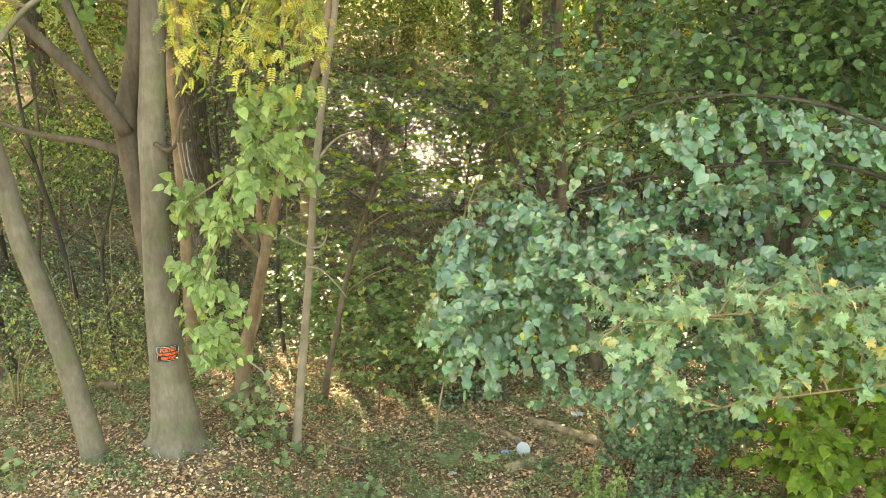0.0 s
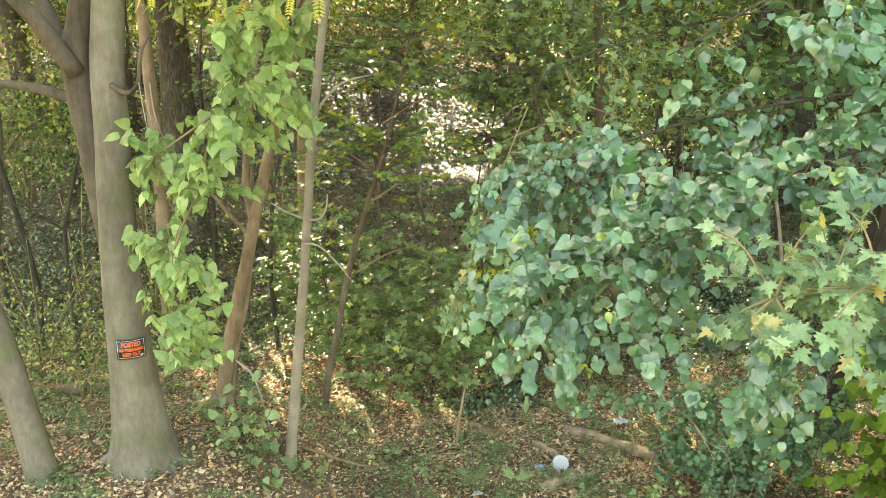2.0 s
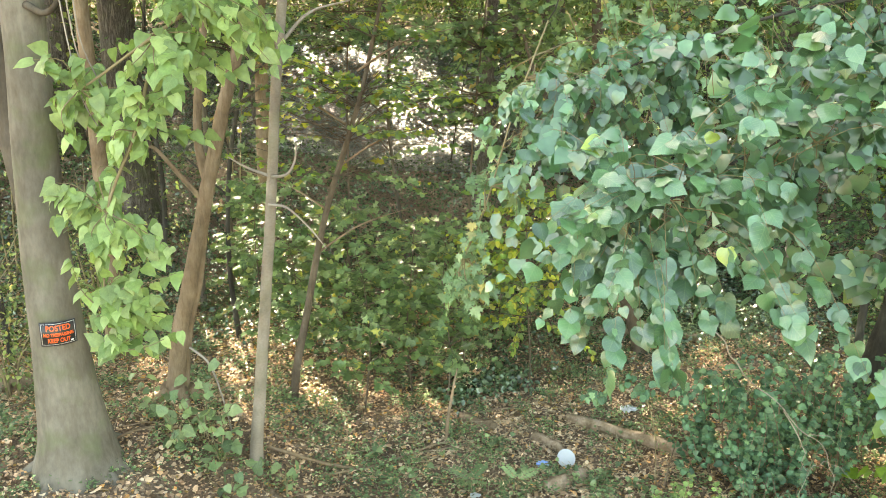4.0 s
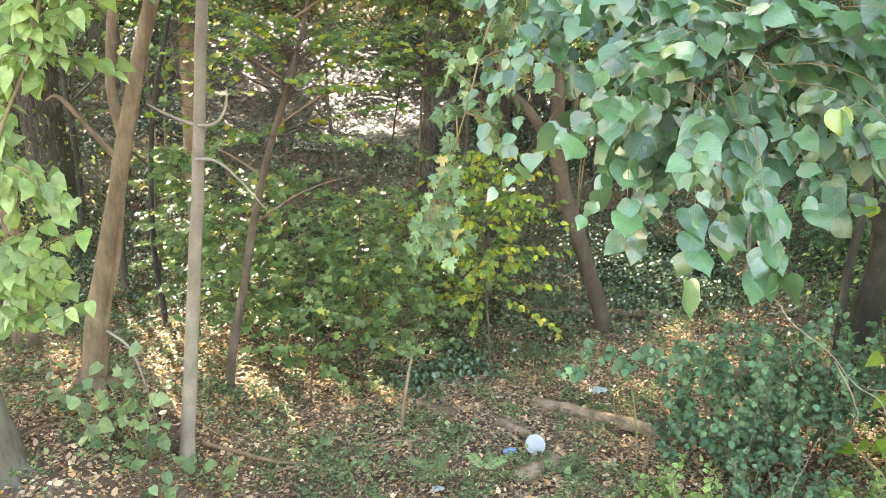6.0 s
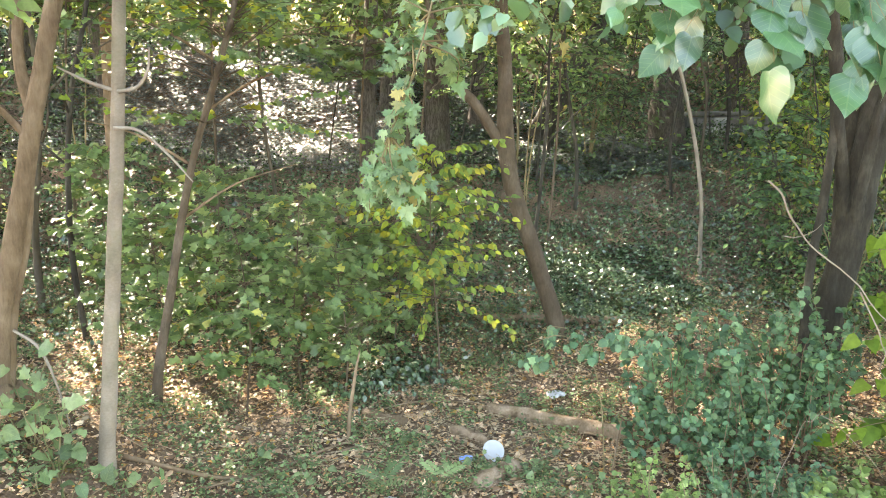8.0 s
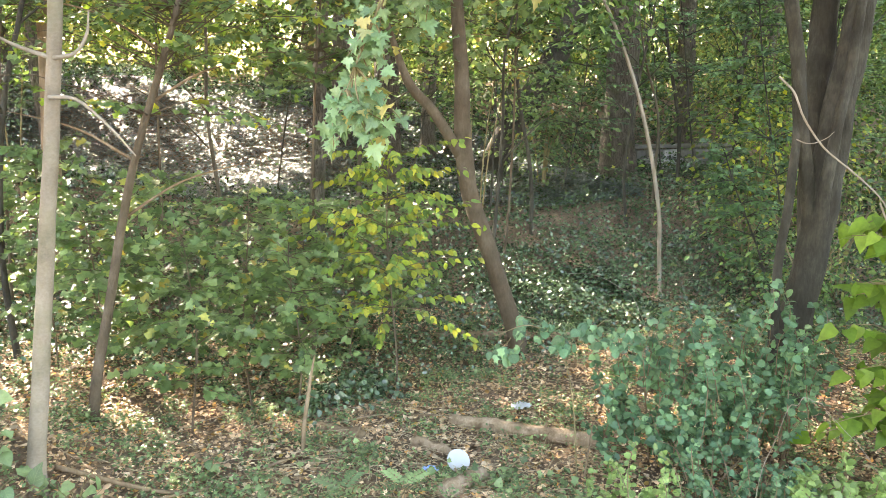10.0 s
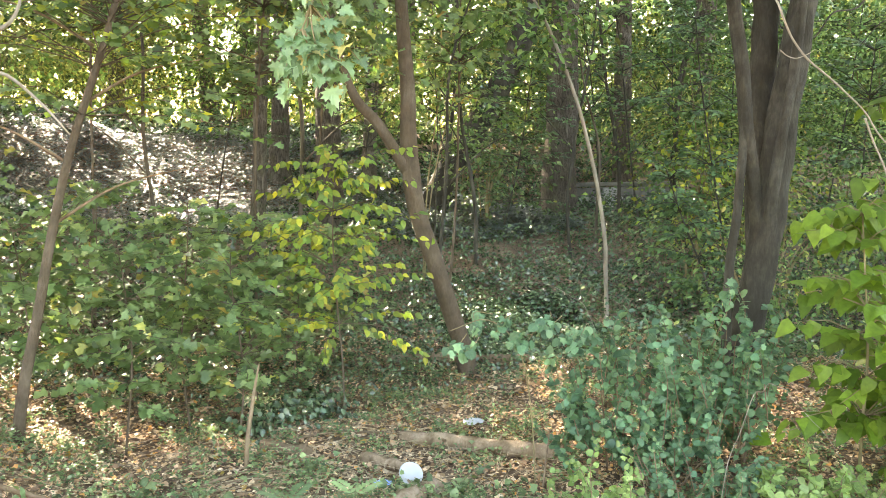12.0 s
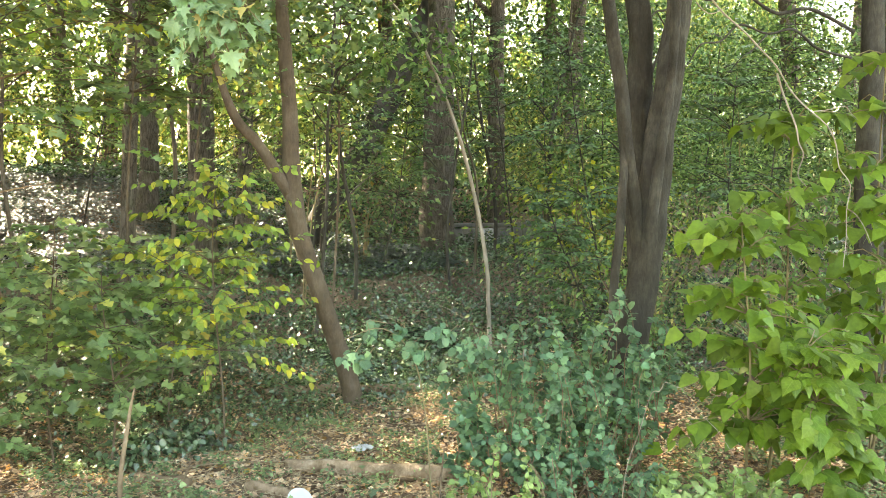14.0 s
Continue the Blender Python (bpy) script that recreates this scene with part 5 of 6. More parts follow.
    for x, y, rx, ry, h, lift, leaf in ((3.4, 20.2, 1.3, 1.0, 2.2, 2.4, "woods_mass"), (4.2, 23.4, 1.2, 0.9, 2.0, 2.4, "woods_yellow_mass"), (-3.4, 19.0, 1.5, 1.1, 2.4, 2.4, "woods_mass"), (-6.8, 18.0, 1.4, 1.0, 2.4, 2.6, "woods_yellow_mass"), (11.6, 19.0, 1.4, 1.0, 2.8, 2.0, "woods_mass"), (9.9, 22.0, 1.2, 1.0, 2.6, 2.6, "woods_mass"), (6.9, 28.5, 1.6, 1.0, 3.0, 3.2, "woods_mass"), (10.6, 30.0, 1.8, 1.2, 3.2, 2.6, "woods_yellow_mass"), (14.0, 21.0, 1.5, 1.2, 3.4, 1.6, "woods_mass")):
        shrub(x, y, rx, ry, h, 34, 34, 0.09, leaf, "slender sapling with a loose leafy crown", KITE_T, 0.3, lift=lift, name="sapling", category="sapling", stems=2)
    # blue-green bush at the edge of the clearing
    for x, y, rx, ry, h, n, size, leaf in ((2.98, 12.8, 0.7, 0.5, 1.45, 54, 0.085, "snow"), (3.5, 12.5, 0.85, 0.5, 1.6, 58, 0.085, "snow"), (4.15, 12.9, 0.65, 0.5, 1.8, 40, 0.085, "snow"), (3.1, 12.3, 0.4, 0.25, 1.65, 14, 0.085, "snow"), (3.9, 12.4, 0.4, 0.25, 1.7, 14, 0.085, "snow"), (3.1, 11.7, 0.7, 0.4, 0.75, 40, 0.06, "snow"), (2.15, 11.6, 0.3, 0.3, 0.85, 34, 0.06, "heart"), (3.9, 11.3, 0.6, 0.4, 0.6, 40, 0.075, "heart")):
        spray(x, y, rx * 1.1, ry, h, int(n * 0.85), 24, size * 0.88, leaf, "blue-green shrub with small round leaves" if leaf == "snow" else "light green small-leaved shrub", (ROUND_T, MAPLE_S) if leaf == "snow" else (ROUND_T, OVAL_T), low=0.2, mains=4)
    t = thing("shrub", g_at(1.9, 12.4), "drooping shoot with blue-green rounded leaves", "shrub")
    st = Stems()
    ends = np.array([(1.2 + 0.11 * i, 12.0 + 0.03 * (i % 3), 1.42 + 0.06 * (i % 4) - 0.1 * (i % 2)) for i in range(10)])
    st.tube([g_at(2.1, 12.5, -0.05), (2.0, 12.4, 0.8), (1.8, 12.2, 1.35), (1.5, 12.05, 1.6), (1.2, 12.0, 1.55)], [0.006, 0.0055, 0.005, 0.004, 0.003], 6, 5, 0.04)
    P, O = twig_leaves(st, ends + np.array([0.16, 0.1, 0.08]), ends, 13, 0.0025, 0.1)
    st.make("branchwork", TWIG_BROWN, t, kind="stuff")
    D, N = hang(len(P), (-0.1, -0.2, 0), 0.55, (0, -0.5, 0.9), 0.35)
    leaf_parts((MAPLE_S, ROUND_T), P, D + O * 0.6, N, 0.055 + 0.035 * rng.random(len(P)), LEAF["snow"], t)


undergrowth()


def catalpa():
    t = thing("sapling", (5.0, 11.9, float(ground_z(5.0, 11.9))), "sapling with very large bright yellow-green heart-shaped leaves", "sapling")
    st = Stems()
    spots, ways = [], []
    for x, y, h, lx in ((4.8, 11.9, 2.35, -0.1), (5.35, 12.2, 3.3, 0.25), (5.75, 11.5, 2.55, 0.3), (5.1, 11.3, 1.35, -0.3), (6.4, 12.0, 3.9, 0.1)):
        z = float(ground_z(x, y))
        stem = [(x + lx * k + 0.04 * math.sin(6 * k + x), y, z - 0.05 + h * k) for k in (0, 0.25, 0.5, 0.75, 1.0)]
        st.tube(stem, np.linspace(0.014, 0.006, 5), 8, 4, 0.08)
        P, O = tier_twigs(st, stem, (0.2, 0.32, 0.42, 0.52, 0.64, 0.76, 0.88, 1.0), 7, 0.72 if h > 2 else 0.5, 6, 0.12, 0.12, 0.005, 0.9)
        spots.append(P)
        ways.append(O)
    st.make("branchwork", TWIG_BROWN, t, kind="stuff")
    P, O = np.vstack(spots), np.vstack(ways)
    D = O * 0.7 + jitter(len(P), 0.25) + np.array([-0.1, -0.45, -0.4])
    N = jitter(len(P), 0.25) + np.array([-0.15, -0.5, 1.0])
    leaves_on(t, "catalpa", P, D, N, 0.1 + 0.105 * rng.random(len(P)), (CAT_T, CAT_B, HEART_C), CAT_LOW, 300)


catalpa()


def mulberry():
    t = thing("tree", (5.2, 9.3, float(ground_z(5.2, 9.3))), "tree reaching out low boughs with glossy dark green heart-shaped leaves", "tree")
    Stems().tube([(5.2, 9.3, -0.1), (5.2, 9.3, 1.5), (5.1, 9.2, 3.5), (5.0, 9.1, 5.0), (5.0, 9.2, 7.5)], [0.15, 0.11, 0.1, 0.09, 0.05], 14, 5, 0.05, root_flare(4, 0.3, 0.1)).make("trunk", BARK_DARK, t)
    boughs = [[(5.0, 9.1, 4.6), (3.6, 8.7, 5.1), (2.2, 8.1, 5.0), (1.0, 7.7, 4.6), (0.35, 7.5, 4.3)], [(5.0, 9.1, 5.2), (3.4, 8.5, 5.9), (2.0, 8.2, 6.0), (1.1, 8.0, 5.6)], [(5.0, 9.1, 4.2), (3.8, 8.4, 4.6), (2.7, 7.8, 4.4), (1.7, 7.5, 3.9)], [(5.0, 9.2, 4.9), (3.5, 9.2, 5.3), (1.6, 9.0, 5.1), (0.3, 8.7, 4.7)]]
    arms = []
    for b in boughs:
        arms.append(Stems().tube(b, np.linspace(0.022, 0.004, len(b)), 9, 5, 0.05).make("bough", BARK_DARK, t))
    ends = [(0.05, 7.3, 4.0), (0.5, 7.15, 3.85), (-0.1, 7.9, 3.95), (0.4, 7.2, 3.95), (-0.12, 8.5, 4.55), (0.7, 7.5, 5.25), (1.6, 8.1, 5.5), (2.1, 7.4, 5.5), (0.8, 7.2, 4.95), (1.6, 7.3, 3.5), (0.15, 7.25, 3.95), (0.25, 7.6, 3.9), (0.55, 7.35, 4.1), (1.5, 7.4, 3.45), (1.7, 7.5, 3.6), (1.4, 7.3, 3.7), (1.75, 7.4, 3.35)]
    while len(ends) < 520:
        x = rng.uniform(0.0, 4.6)
        lo, hi = 3.92 - 0.12 * min(x, 1.5), min(4.6 + 0.55 * x, 5.8)
        ends.append((x, rng.uniform(7.0, 9.6) - 0.2 * min(x, 2), rng.uniform(lo, hi)))
    ends = np.array(ends)
    starts = nearest(along(boughs, 70), ends, 0.7, 0.75) + rng.normal(0, 0.05, (len(ends), 3))
    st = Stems()
    P, O = twig_leaves(st, starts, ends, 17, 0.0014, 0.2)
    st.make("branchwork", TWIG_BROWN, t, kind="stuff")
    D, N = hang(len(P), (-0.15, -0.35, 0), 0.5, (-0.1, -0.6, 0.85), 0.4)
    D, N = D + O * 0.6, N + jitter(len(P), 0.2)
    S = 0.028 + 0.068 * rng.random(len(P))
    order = np.argsort(P[:, 1] + 0.35 * P[:, 0])
    a, b = order[:640], order[640:]
    leaf_parts((CORD_T, CORD_B, CORD_C), P[a], D[a], N[a], S[a], LEAF["mulberry"], t, boughs=(along(boughs), arms, 14))
    far = P[b][:, 1] > 8.4
    for keep, shape in ((b[~far], CORD_T_LOW), (b[far], BROAD_T)):
        leaf_mass("foliage", shape, P[keep], D[keep], N[keep], S[keep], LEAF["mulberry_mass"], t)
    # inner leaves coloured darker to read as shaded depth
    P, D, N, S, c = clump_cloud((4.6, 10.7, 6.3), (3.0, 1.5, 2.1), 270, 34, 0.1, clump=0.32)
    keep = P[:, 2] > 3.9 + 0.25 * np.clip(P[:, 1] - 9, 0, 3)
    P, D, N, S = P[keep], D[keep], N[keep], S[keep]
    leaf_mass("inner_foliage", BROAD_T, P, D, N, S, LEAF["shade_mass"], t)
    # unseen crown added overhead to darken the boughs under it
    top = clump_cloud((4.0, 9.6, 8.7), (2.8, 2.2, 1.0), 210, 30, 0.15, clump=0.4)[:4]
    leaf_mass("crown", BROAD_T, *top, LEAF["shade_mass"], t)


mulberry()


def maple_boughs():
    t = thing("maple_tree", (5.6, 6.6, float(ground_z(5.6, 6.6))), "maple with outstretched boughs of light green lobed leaves", "tree")
    Stems().tube([(5.6, 6.6, -0.1), (5.6, 6.6, 2.5), (5.5, 6.6, 5.0), (5.5, 6.7, 8)], [0.14, 0.11, 0.1, 0.05], 14, 5, 0.05, root_flare(4, 0.3, 0.1)).make("trunk", BARK_GREY, t)
    boughs = [[(5.5, 6.6, 4.4), (3.8, 6.4, 4.9), (2.4, 6.3, 4.85), (1.3, 6.5, 4.65)], [(5.5, 6.6, 4.0), (3.8, 6.2, 4.4), (2.6, 6.0, 4.4), (1.7, 5.9, 4.3)]]
    arms = []
    for b in boughs:
        arms.append(Stems().tube(b, np.linspace(0.013, 0.004, len(b)), 9, 5, 0.05).make("bough", TWIG_BROWN, t))
    ends = [(1.05, 6.6, 4.72), (1.02, 6.45, 4.5), (1.5, 5.8, 4.5)]
    while len(ends) < 118:
        x = rng.uniform(1.1, 3.9)
        ends.append((x, rng.uniform(5.8, 7.0), rng.uniform(4.2, 4.85) + 0.1 * x))
    ends = np.array(ends)
    starts = nearest(along(boughs), ends, 0.4, 0.6)
    st = Stems()
    P, O = twig_leaves(st, starts, ends, 9, 0.005, 0.1)
    st.make("branchwork", TWIG_BROWN, t, kind="stuff")
    D, N = hang(len(P), (-0.1, -0.3, 0), 0.45, (-0.1, -0.5, 0.95), 0.4)
    leaf_parts((MAPLE_T, MAPLE_B), P, D + O * 0.7, N, 0.055 + 0.045 * rng.random(len(P)), LEAF["maple"], t, boughs=(along(boughs), arms, 14))
    # slender maple further in
    t = thing("maple_tree", (6.6, 10.3, float(ground_z(6.6, 10.3))), "slender young maple with pale green lobed leaves", "tree")
    Stems().tube([(6.6, 10.3, -0.05), (6.5, 10.4, 2.5), (5.4, 10.7, 5.2), (3.0, 10.8, 5.8), (0.9, 10.6, 5.4), (0.5, 10.5, 5.0)], [0.03, 0.024, 0.016, 0.011, 0.007, 0.004], 8, 6, 0.04).make("trunk", BARK_DARK, t)
    ends = [(-0.22, 9.9, 3.1), (-0.26, 9.93, 3.2), (-0.06, 9.95, 3.15), (-0.15, 9.9, 3.5)]
    while len(ends) < 14:
        ends.append((rng.uniform(-0.34, 0.1), rng.uniform(9.85, 10.2), rng.uniform(3.05, 3.45)))
    while len(ends) < 60:
        x = rng.uniform(-0.1, 1.6)
        ends.append((x, rng.uniform(10.2, 11.6), rng.uniform(3.5, 4.6) + 0.35 * max(0, x)))
    ends = np.array(ends)
    lead = [[(2.0, 10.7, 5.7), (0.9, 10.6, 5.4), (0.5, 10.5, 5.0), (0.25, 10.3, 4.4), (0.05, 10.1, 3.8), (-0.15, 9.95, 3.35)]]
    st = Stems()
    st.tube([(0.5, 10.5, 5.0), (0.25, 10.3, 4.4), (0.05, 10.1, 3.8), (-0.15, 9.95, 3.35)], [0.008, 0.007, 0.005, 0.003], 6, 5, 0.04)
    starts = nearest(along(lead, 20), ends, 0.5, 0.7)
    P, O = twig_leaves(st, starts, ends, 8, 0.004, 0.1)
    st.make("branchwork", TWIG_BROWN, t, kind="stuff")
    D, N = hang(len(P), (-0.2, -0.3, 0), 0.25, (0, -0.5, 1.0), 0.6)
    leaf_parts((MAPLE_T, MAPLE_B), P, D + O * 0.7, N, 0.05 + 0.045 * rng.random(len(P)), LEAF["maple"], t)


maple_boughs()


def climber():
    t = thing("climber", (-2.0, 12.1, float(ground_z(-2.0, 12.1))), "climbing plant hanging from the trees with light green heart-shaped leaves", "climbing plant")
    st = Stems()
    main = [[(-2.06, 12.35, 0.6), (-1.97, 12.35, 1.5), (-1.88, 12.35, 2.3), (-1.74, 12.35, 3.6), (-1.64, 12.36, 4.6), (-1.8, 11.3, 5.3), (-2.1, 10.9, 5.2)], [(-1.8, 11.3, 5.3), (-2.3, 10.9, 4.9), (-2.9, 10.9, 4.5), (-3.15, 11.0, 4.4)], [(-2.3, 10.9, 4.9), (-2.5, 10.8, 4.2), (-2.75, 10.75, 3.6), (-2.85, 10.75, 2.8), (-2.8, 10.7, 2.5)]]
    for m in main:
        st.tube(m, np.linspace(0.016, 0.006, len(m)), 7, 5, 0.04)
    pool = np.vstack([np.array(m)[1:] for m in main[1:]] + [np.array(main[0])[5:]])
    boxes = ((-2.35, -1.35, 10.4, 11.4, 4.6, 5.9, 62), (-3.1, -2.0, 10.6, 11.2, 4.0, 4.8, 46), (-3.25, -2.7, 10.7, 11.1, 3.2, 3.9, 26), (-2.95, -2.25, 10.6, 11.0, 2.5, 3.5, 30))
    ends = []
    for x0, x1, y0, y1, z0, z1, n in boxes:
        ends += [(rng.uniform(x0, x1), rng.uniform(y0, y1), rng.uniform(z0, z1)) for _ in range(n)]
    ends = np.array(ends)
    starts = np.array([pool[np.argmin(np.linalg.norm(pool - e, axis=1))] for e in ends])
    P, O = twig_leaves(st, starts, ends, 8, 0.004, 0.1)
    st.make("branchwork", TWIG_BROWN, t, kind="stuff")
    D, N = hang(len(P), (0, -0.3, 0), 0.65, (-0.1, -0.6, 0.85), 0.3)
    leaves_on(t, "heart", P, D + O * 0.5, N, 0.085 + 0.075 * rng.random(len(P)), (CAT_T, HEART_C, CAT_B), CAT_LOW, 300)


climber()


def pinnate(pairs=6):
    """A compound leaf: leaflets in pairs along one stalk, one unit long."""
    tv, tf = OVAL_T
    V, F, n = [], [], 0
    for i in range(pairs * 2 + 1):
        y = 0.15 + 0.75 * (i // 2) / pairs
        s = 0.27 * (1 - 0.35 * abs((i // 2) / pairs - 0.4))
        a = (1 if i % 2 else -1) * 1.15 if i < pairs * 2 else 0.0
        c, d = math.cos(a), math.sin(a)
        q = tv * s
        V.append(np.c_[q[:, 0] * 0.72 * c + q[:, 1] * d, y - q[:, 0] * 0.72 * d + q[:, 1] * c, q[:, 2] * 0.7 - 0.3 * y * y])
        F += [tuple(j + n for j in f) for f in tf]
        n += len(tv)
    V.append(np.array([(0.006, 0, 0), (-0.006, 0, 0), (-0.004, 0.5, -0.075), (0.004, 0.5, -0.075), (0.0, 0.92, -0.25), (0.001, 0.92, -0.25)]))
    F += [(n, n + 1, n + 2, n + 3), (n + 3, n + 2, n + 4, n + 5)]
    return np.vstack(V), F


PINNATE_T = pinnate()


def golden_leaves():
    t = thing("tree", (-2.6, 10.2, float(ground_z(-2.6, 10.2))), "young tree with golden yellow feathery compound leaves", "tree")
    Stems().tube([(-5.9, 9.8, 0.6), (-5.6, 9.9, 3.0), (-5.0, 10.1, 5.4), (-4.2, 10.2, 6.7), (-2.8, 10.4, 7.2), (-1.6, 10.6, 7.0)], [0.06, 0.05, 0.04, 0.03, 0.02, 0.008], 10, 5, 0.05).make("trunk", BARK_GREY, t)
    st = Stems()
    ends = np.array([(rng.uniform(-2.85, -1.15), rng.uniform(9.8, 11.0), rng.uniform(5.75, 6.9)) for _ in range(115)] + [(rng.uniform(-5.6, -4.7), rng.uniform(9.8, 10.8), rng.uniform(6.0, 6.9)) for _ in range(34)])
    pool = np.array([(-5.0, 10.1, 5.6), (-4.2, 10.2, 6.7), (-2.8, 10.4, 7.2), (-1.6, 10.6, 7.0)])
    starts = np.array([pool[np.argmin(np.linalg.norm(pool - e, axis=1))] for e in ends])
    P, O = twig_leaves(st, starts, ends, 4, 0.004, 0.1)
    st.make("branchwork", TWIG_BROWN, t, kind="stuff")
    D, N = hang(len(P), (0, -0.3, 0), 0.15, (0, -0.5, 0.9), 0.9)
    leaf_parts((PINNATE_T,), P, D + O * 0.6, N, 0.13 + 0.1 * rng.random(len(P)), LEAF["golden"], t)


golden_leaves()


# ---- things on the ground ----
def log(name, a, b, r, mat, label, sides=14):
    a, b = np.array(a, float), np.array(b, float)
    t = thing(name, tuple(a), label, "log")
    ks = np.linspace(0, 1, 9)
    side = np.cross(unit(b - a), [0, 0, 1.0])
    p = [a + (b - a) * k + side * 0.02 * math.sin(5 * k + a[0]) + np.array([0, 0, 0.008 * math.sin(7 * k)]) for k in ks]
    rr = r * (0.95 + 0.05 * np.sin(8 * ks + a[1]) - 0.1 * ks)
    rr[0], rr[-1] = r * 0.8, r * 0.62
    Stems().tube(p, rr, sides, 3, 0.12).make("log", mat, t)
    for k, s in ((0.3, 1), (0.62, -1)):
        q = a + (b - a) * k
        Stems().tube([q, q + side * s * r * 1.1 + (0, 0, r * 0.5), q + side * s * r * 1.7 + (0, 0, r * 0.9)], [r * 0.28, r * 0.2, r * 0.12], 7, 3, 0.08).make("branch_stub", mat, t)
    return t


def g(x, y, lift=0.0):
    return (x, y, float(ground_z(x, y)) + lift)


def floor_things():
    log("log", g(1.45, 14.25, 0.03), g(2.67, 13.28, 0.08), 0.078, WOOD_DEAD, "weathered grey-brown log lying in leaf litter")
    log("log", g(0.92, 12.58, 0.05), g(1.42, 12.95, 0.07), 0.088, WOOD_DEAD, "short brown log chunk in the leaves")
    log("log", g(0.98, 13.82, 0.04), g(1.24, 13.5, 0.05), 0.062, WOOD_DEAD, "short brown rotting log piece")
    log("log", g(0.12, 14.24, 0.03), g(0.5, 13.95, 0.04), 0.075, BARK_BROWN, "rotten brown piece of wood in the leaves")
    log("log", g(3.9, 14.5, 0.07), g(4.8, 14.95, 0.07), 0.1, BARK_BROWN, "fallen brown log under the bush")
    log("log", g(1.9, 16.9, 0.05), g(3.9, 16.65, 0.06), 0.07, BARK_BROWN, "long fallen log behind the clearing")
    log("log", g(-5.4, 13.7, 0.06), g(-4.2, 13.9, 0.06), 0.11, BARK_BROWN, "fallen dark log on the bank")
    t = thing("stick", g(-0.1, 13.62), "thin dead stick standing upright in the ground", "stick")
    Stems().tube([g(-0.1, 13.62, -0.1), (-0.08, 13.62, 0.35), (-0.03, 13.61, 0.7), (0.03, 13.6, 1.02)], [0.02, 0.019, 0.016, 0.008], 8, 4, 0.1).make("stick", WOOD_DEAD, t)
    for pts, r in (([g(-2.0, 12.65, 0.03), g(-1.1, 13.0, 0.06), g(-0.2, 13.5, 0.05), g(0.3, 13.6, 0.04)], 0.022), ([g(-1.5, 12.7, 0.02), g(-0.8, 13.1, 0.05), g(-0.1, 13.3, 0.03)], 0.014), ([g(-0.3, 13.4, 0.03), g(0.2, 13.46, 0.05), g(0.6, 13.4, 0.03)], 0.012), ([g(0.3, 14.4, 0.03), g(0.82, 14.45, 0.05), g(1.7, 14.25, 0.06), g(2.68, 13.9, 0.03)], 0.012),
                   ([g(0.2, 13.5, 0.02), g(0.45, 13.9, 0.12), g(0.6, 14.3, 0.2)], 0.012), ([g(2.2, 12.6, 0.02), g(2.3, 12.75, 0.25), g(2.42, 12.95, 0.4)], 0.011), ([g(0.6, 13.0, 0.03), g(0.85, 13.35, 0.06), g(1.0, 13.7, 0.1)], 0.007)):
        t = thing("branch", pts[0], "dead branch lying across the leaf litter", "branch")
        Stems().tube(pts, np.linspace(r, r * 0.4, len(pts)), 7, 6, 0.08).make("branch", BARK_BROWN, t)


floor_things()


def lathe(profile, n=32):
    ang = np.arange(n) / n * 2 * np.pi
    V = np.vstack([np.c_[r * np.cos(ang), r * np.sin(ang), np.full(n, z)] for r, z in profile])
    F = [(i * n + k, i * n + (k + 1) % n, (i + 1) * n + (k + 1) % n, (i + 1) * n + k) for i in range(len(profile) - 1) for k in range(n)]
    F.append(tuple(range(n))[::-1])
    F.append(tuple((len(profile) - 1) * n + k for k in range(n)))
    return V, F


WHITE = plain_material("white_plastic", (0.44, 0.455, 0.45), 0.45, 0.04, 14, 0.05)
BLUE = plain_material("crumpled_blue_plastic", (0.24, 0.42, 0.82), 0.35, 0.3, 40, 0.3)


def litter():
    V, F = lathe([(0.09, -0.012), (0.104, -0.01), (0.107, 0.004), (0.104, 0.008), (0.098, 0.002), (0.06, -0.002), (0.002, -0.002)])
    m = Matrix.Translation(g(1.25, 13.22, 0.11)) @ Euler((radians(48), radians(8), 0)).to_matrix().to_4x4()
    V = np.array([m @ Vector(v) for v in V])
    t = part("bucket_lid", V, F, WHITE)
    tagged(t, "round white plastic lid propped among the leaves", "lid")

    def scrap(name, spot, size, mat, label, flat=0.4):
        n = 12
        u, v = np.meshgrid(np.linspace(-1, 1, n), np.linspace(-1, 1, n))
        crease = 0.5 * np.abs(np.sin(3.1 * u + 2 * v)) + 0.35 * np.abs(np.sin(4.3 * v - 2.2 * u + 1)) - 0.4 * (u * u + v * v)
        V = np.c_[(u * (1 - 0.3 * v * v)).ravel() * size, (v * (0.7 - 0.25 * u)).ravel() * size, (crease.ravel() + 0.45) * size * flat]
        V2 = V + np.array([0, 0, 0.003])
        V = np.vstack([V, V2]) + np.array(spot)
        F = [(i * n + j, i * n + j + 1, (i + 1) * n + j + 1, (i + 1) * n + j) for i in range(n - 1) for j in range(n - 1)]
        F += [tuple(k + n * n for k in f[::-1]) for f in F]
        tagged(part(name, V, F, mat), label, "litter")
    scrap("plastic_scrap", g(0.99, 13.17, 0.03), 0.085, BLUE, "crumpled blue and clear plastic wrapper")
    scrap("paper_scrap", g(2.24, 14.38, 0.04), 0.11, WHITE, "crumpled white paper scrap on the leaves")
    scrap("paper_scrap", g(0.17, 12.5, 0.03), 0.06, WHITE, "small white scrap among green seedlings")


litter()


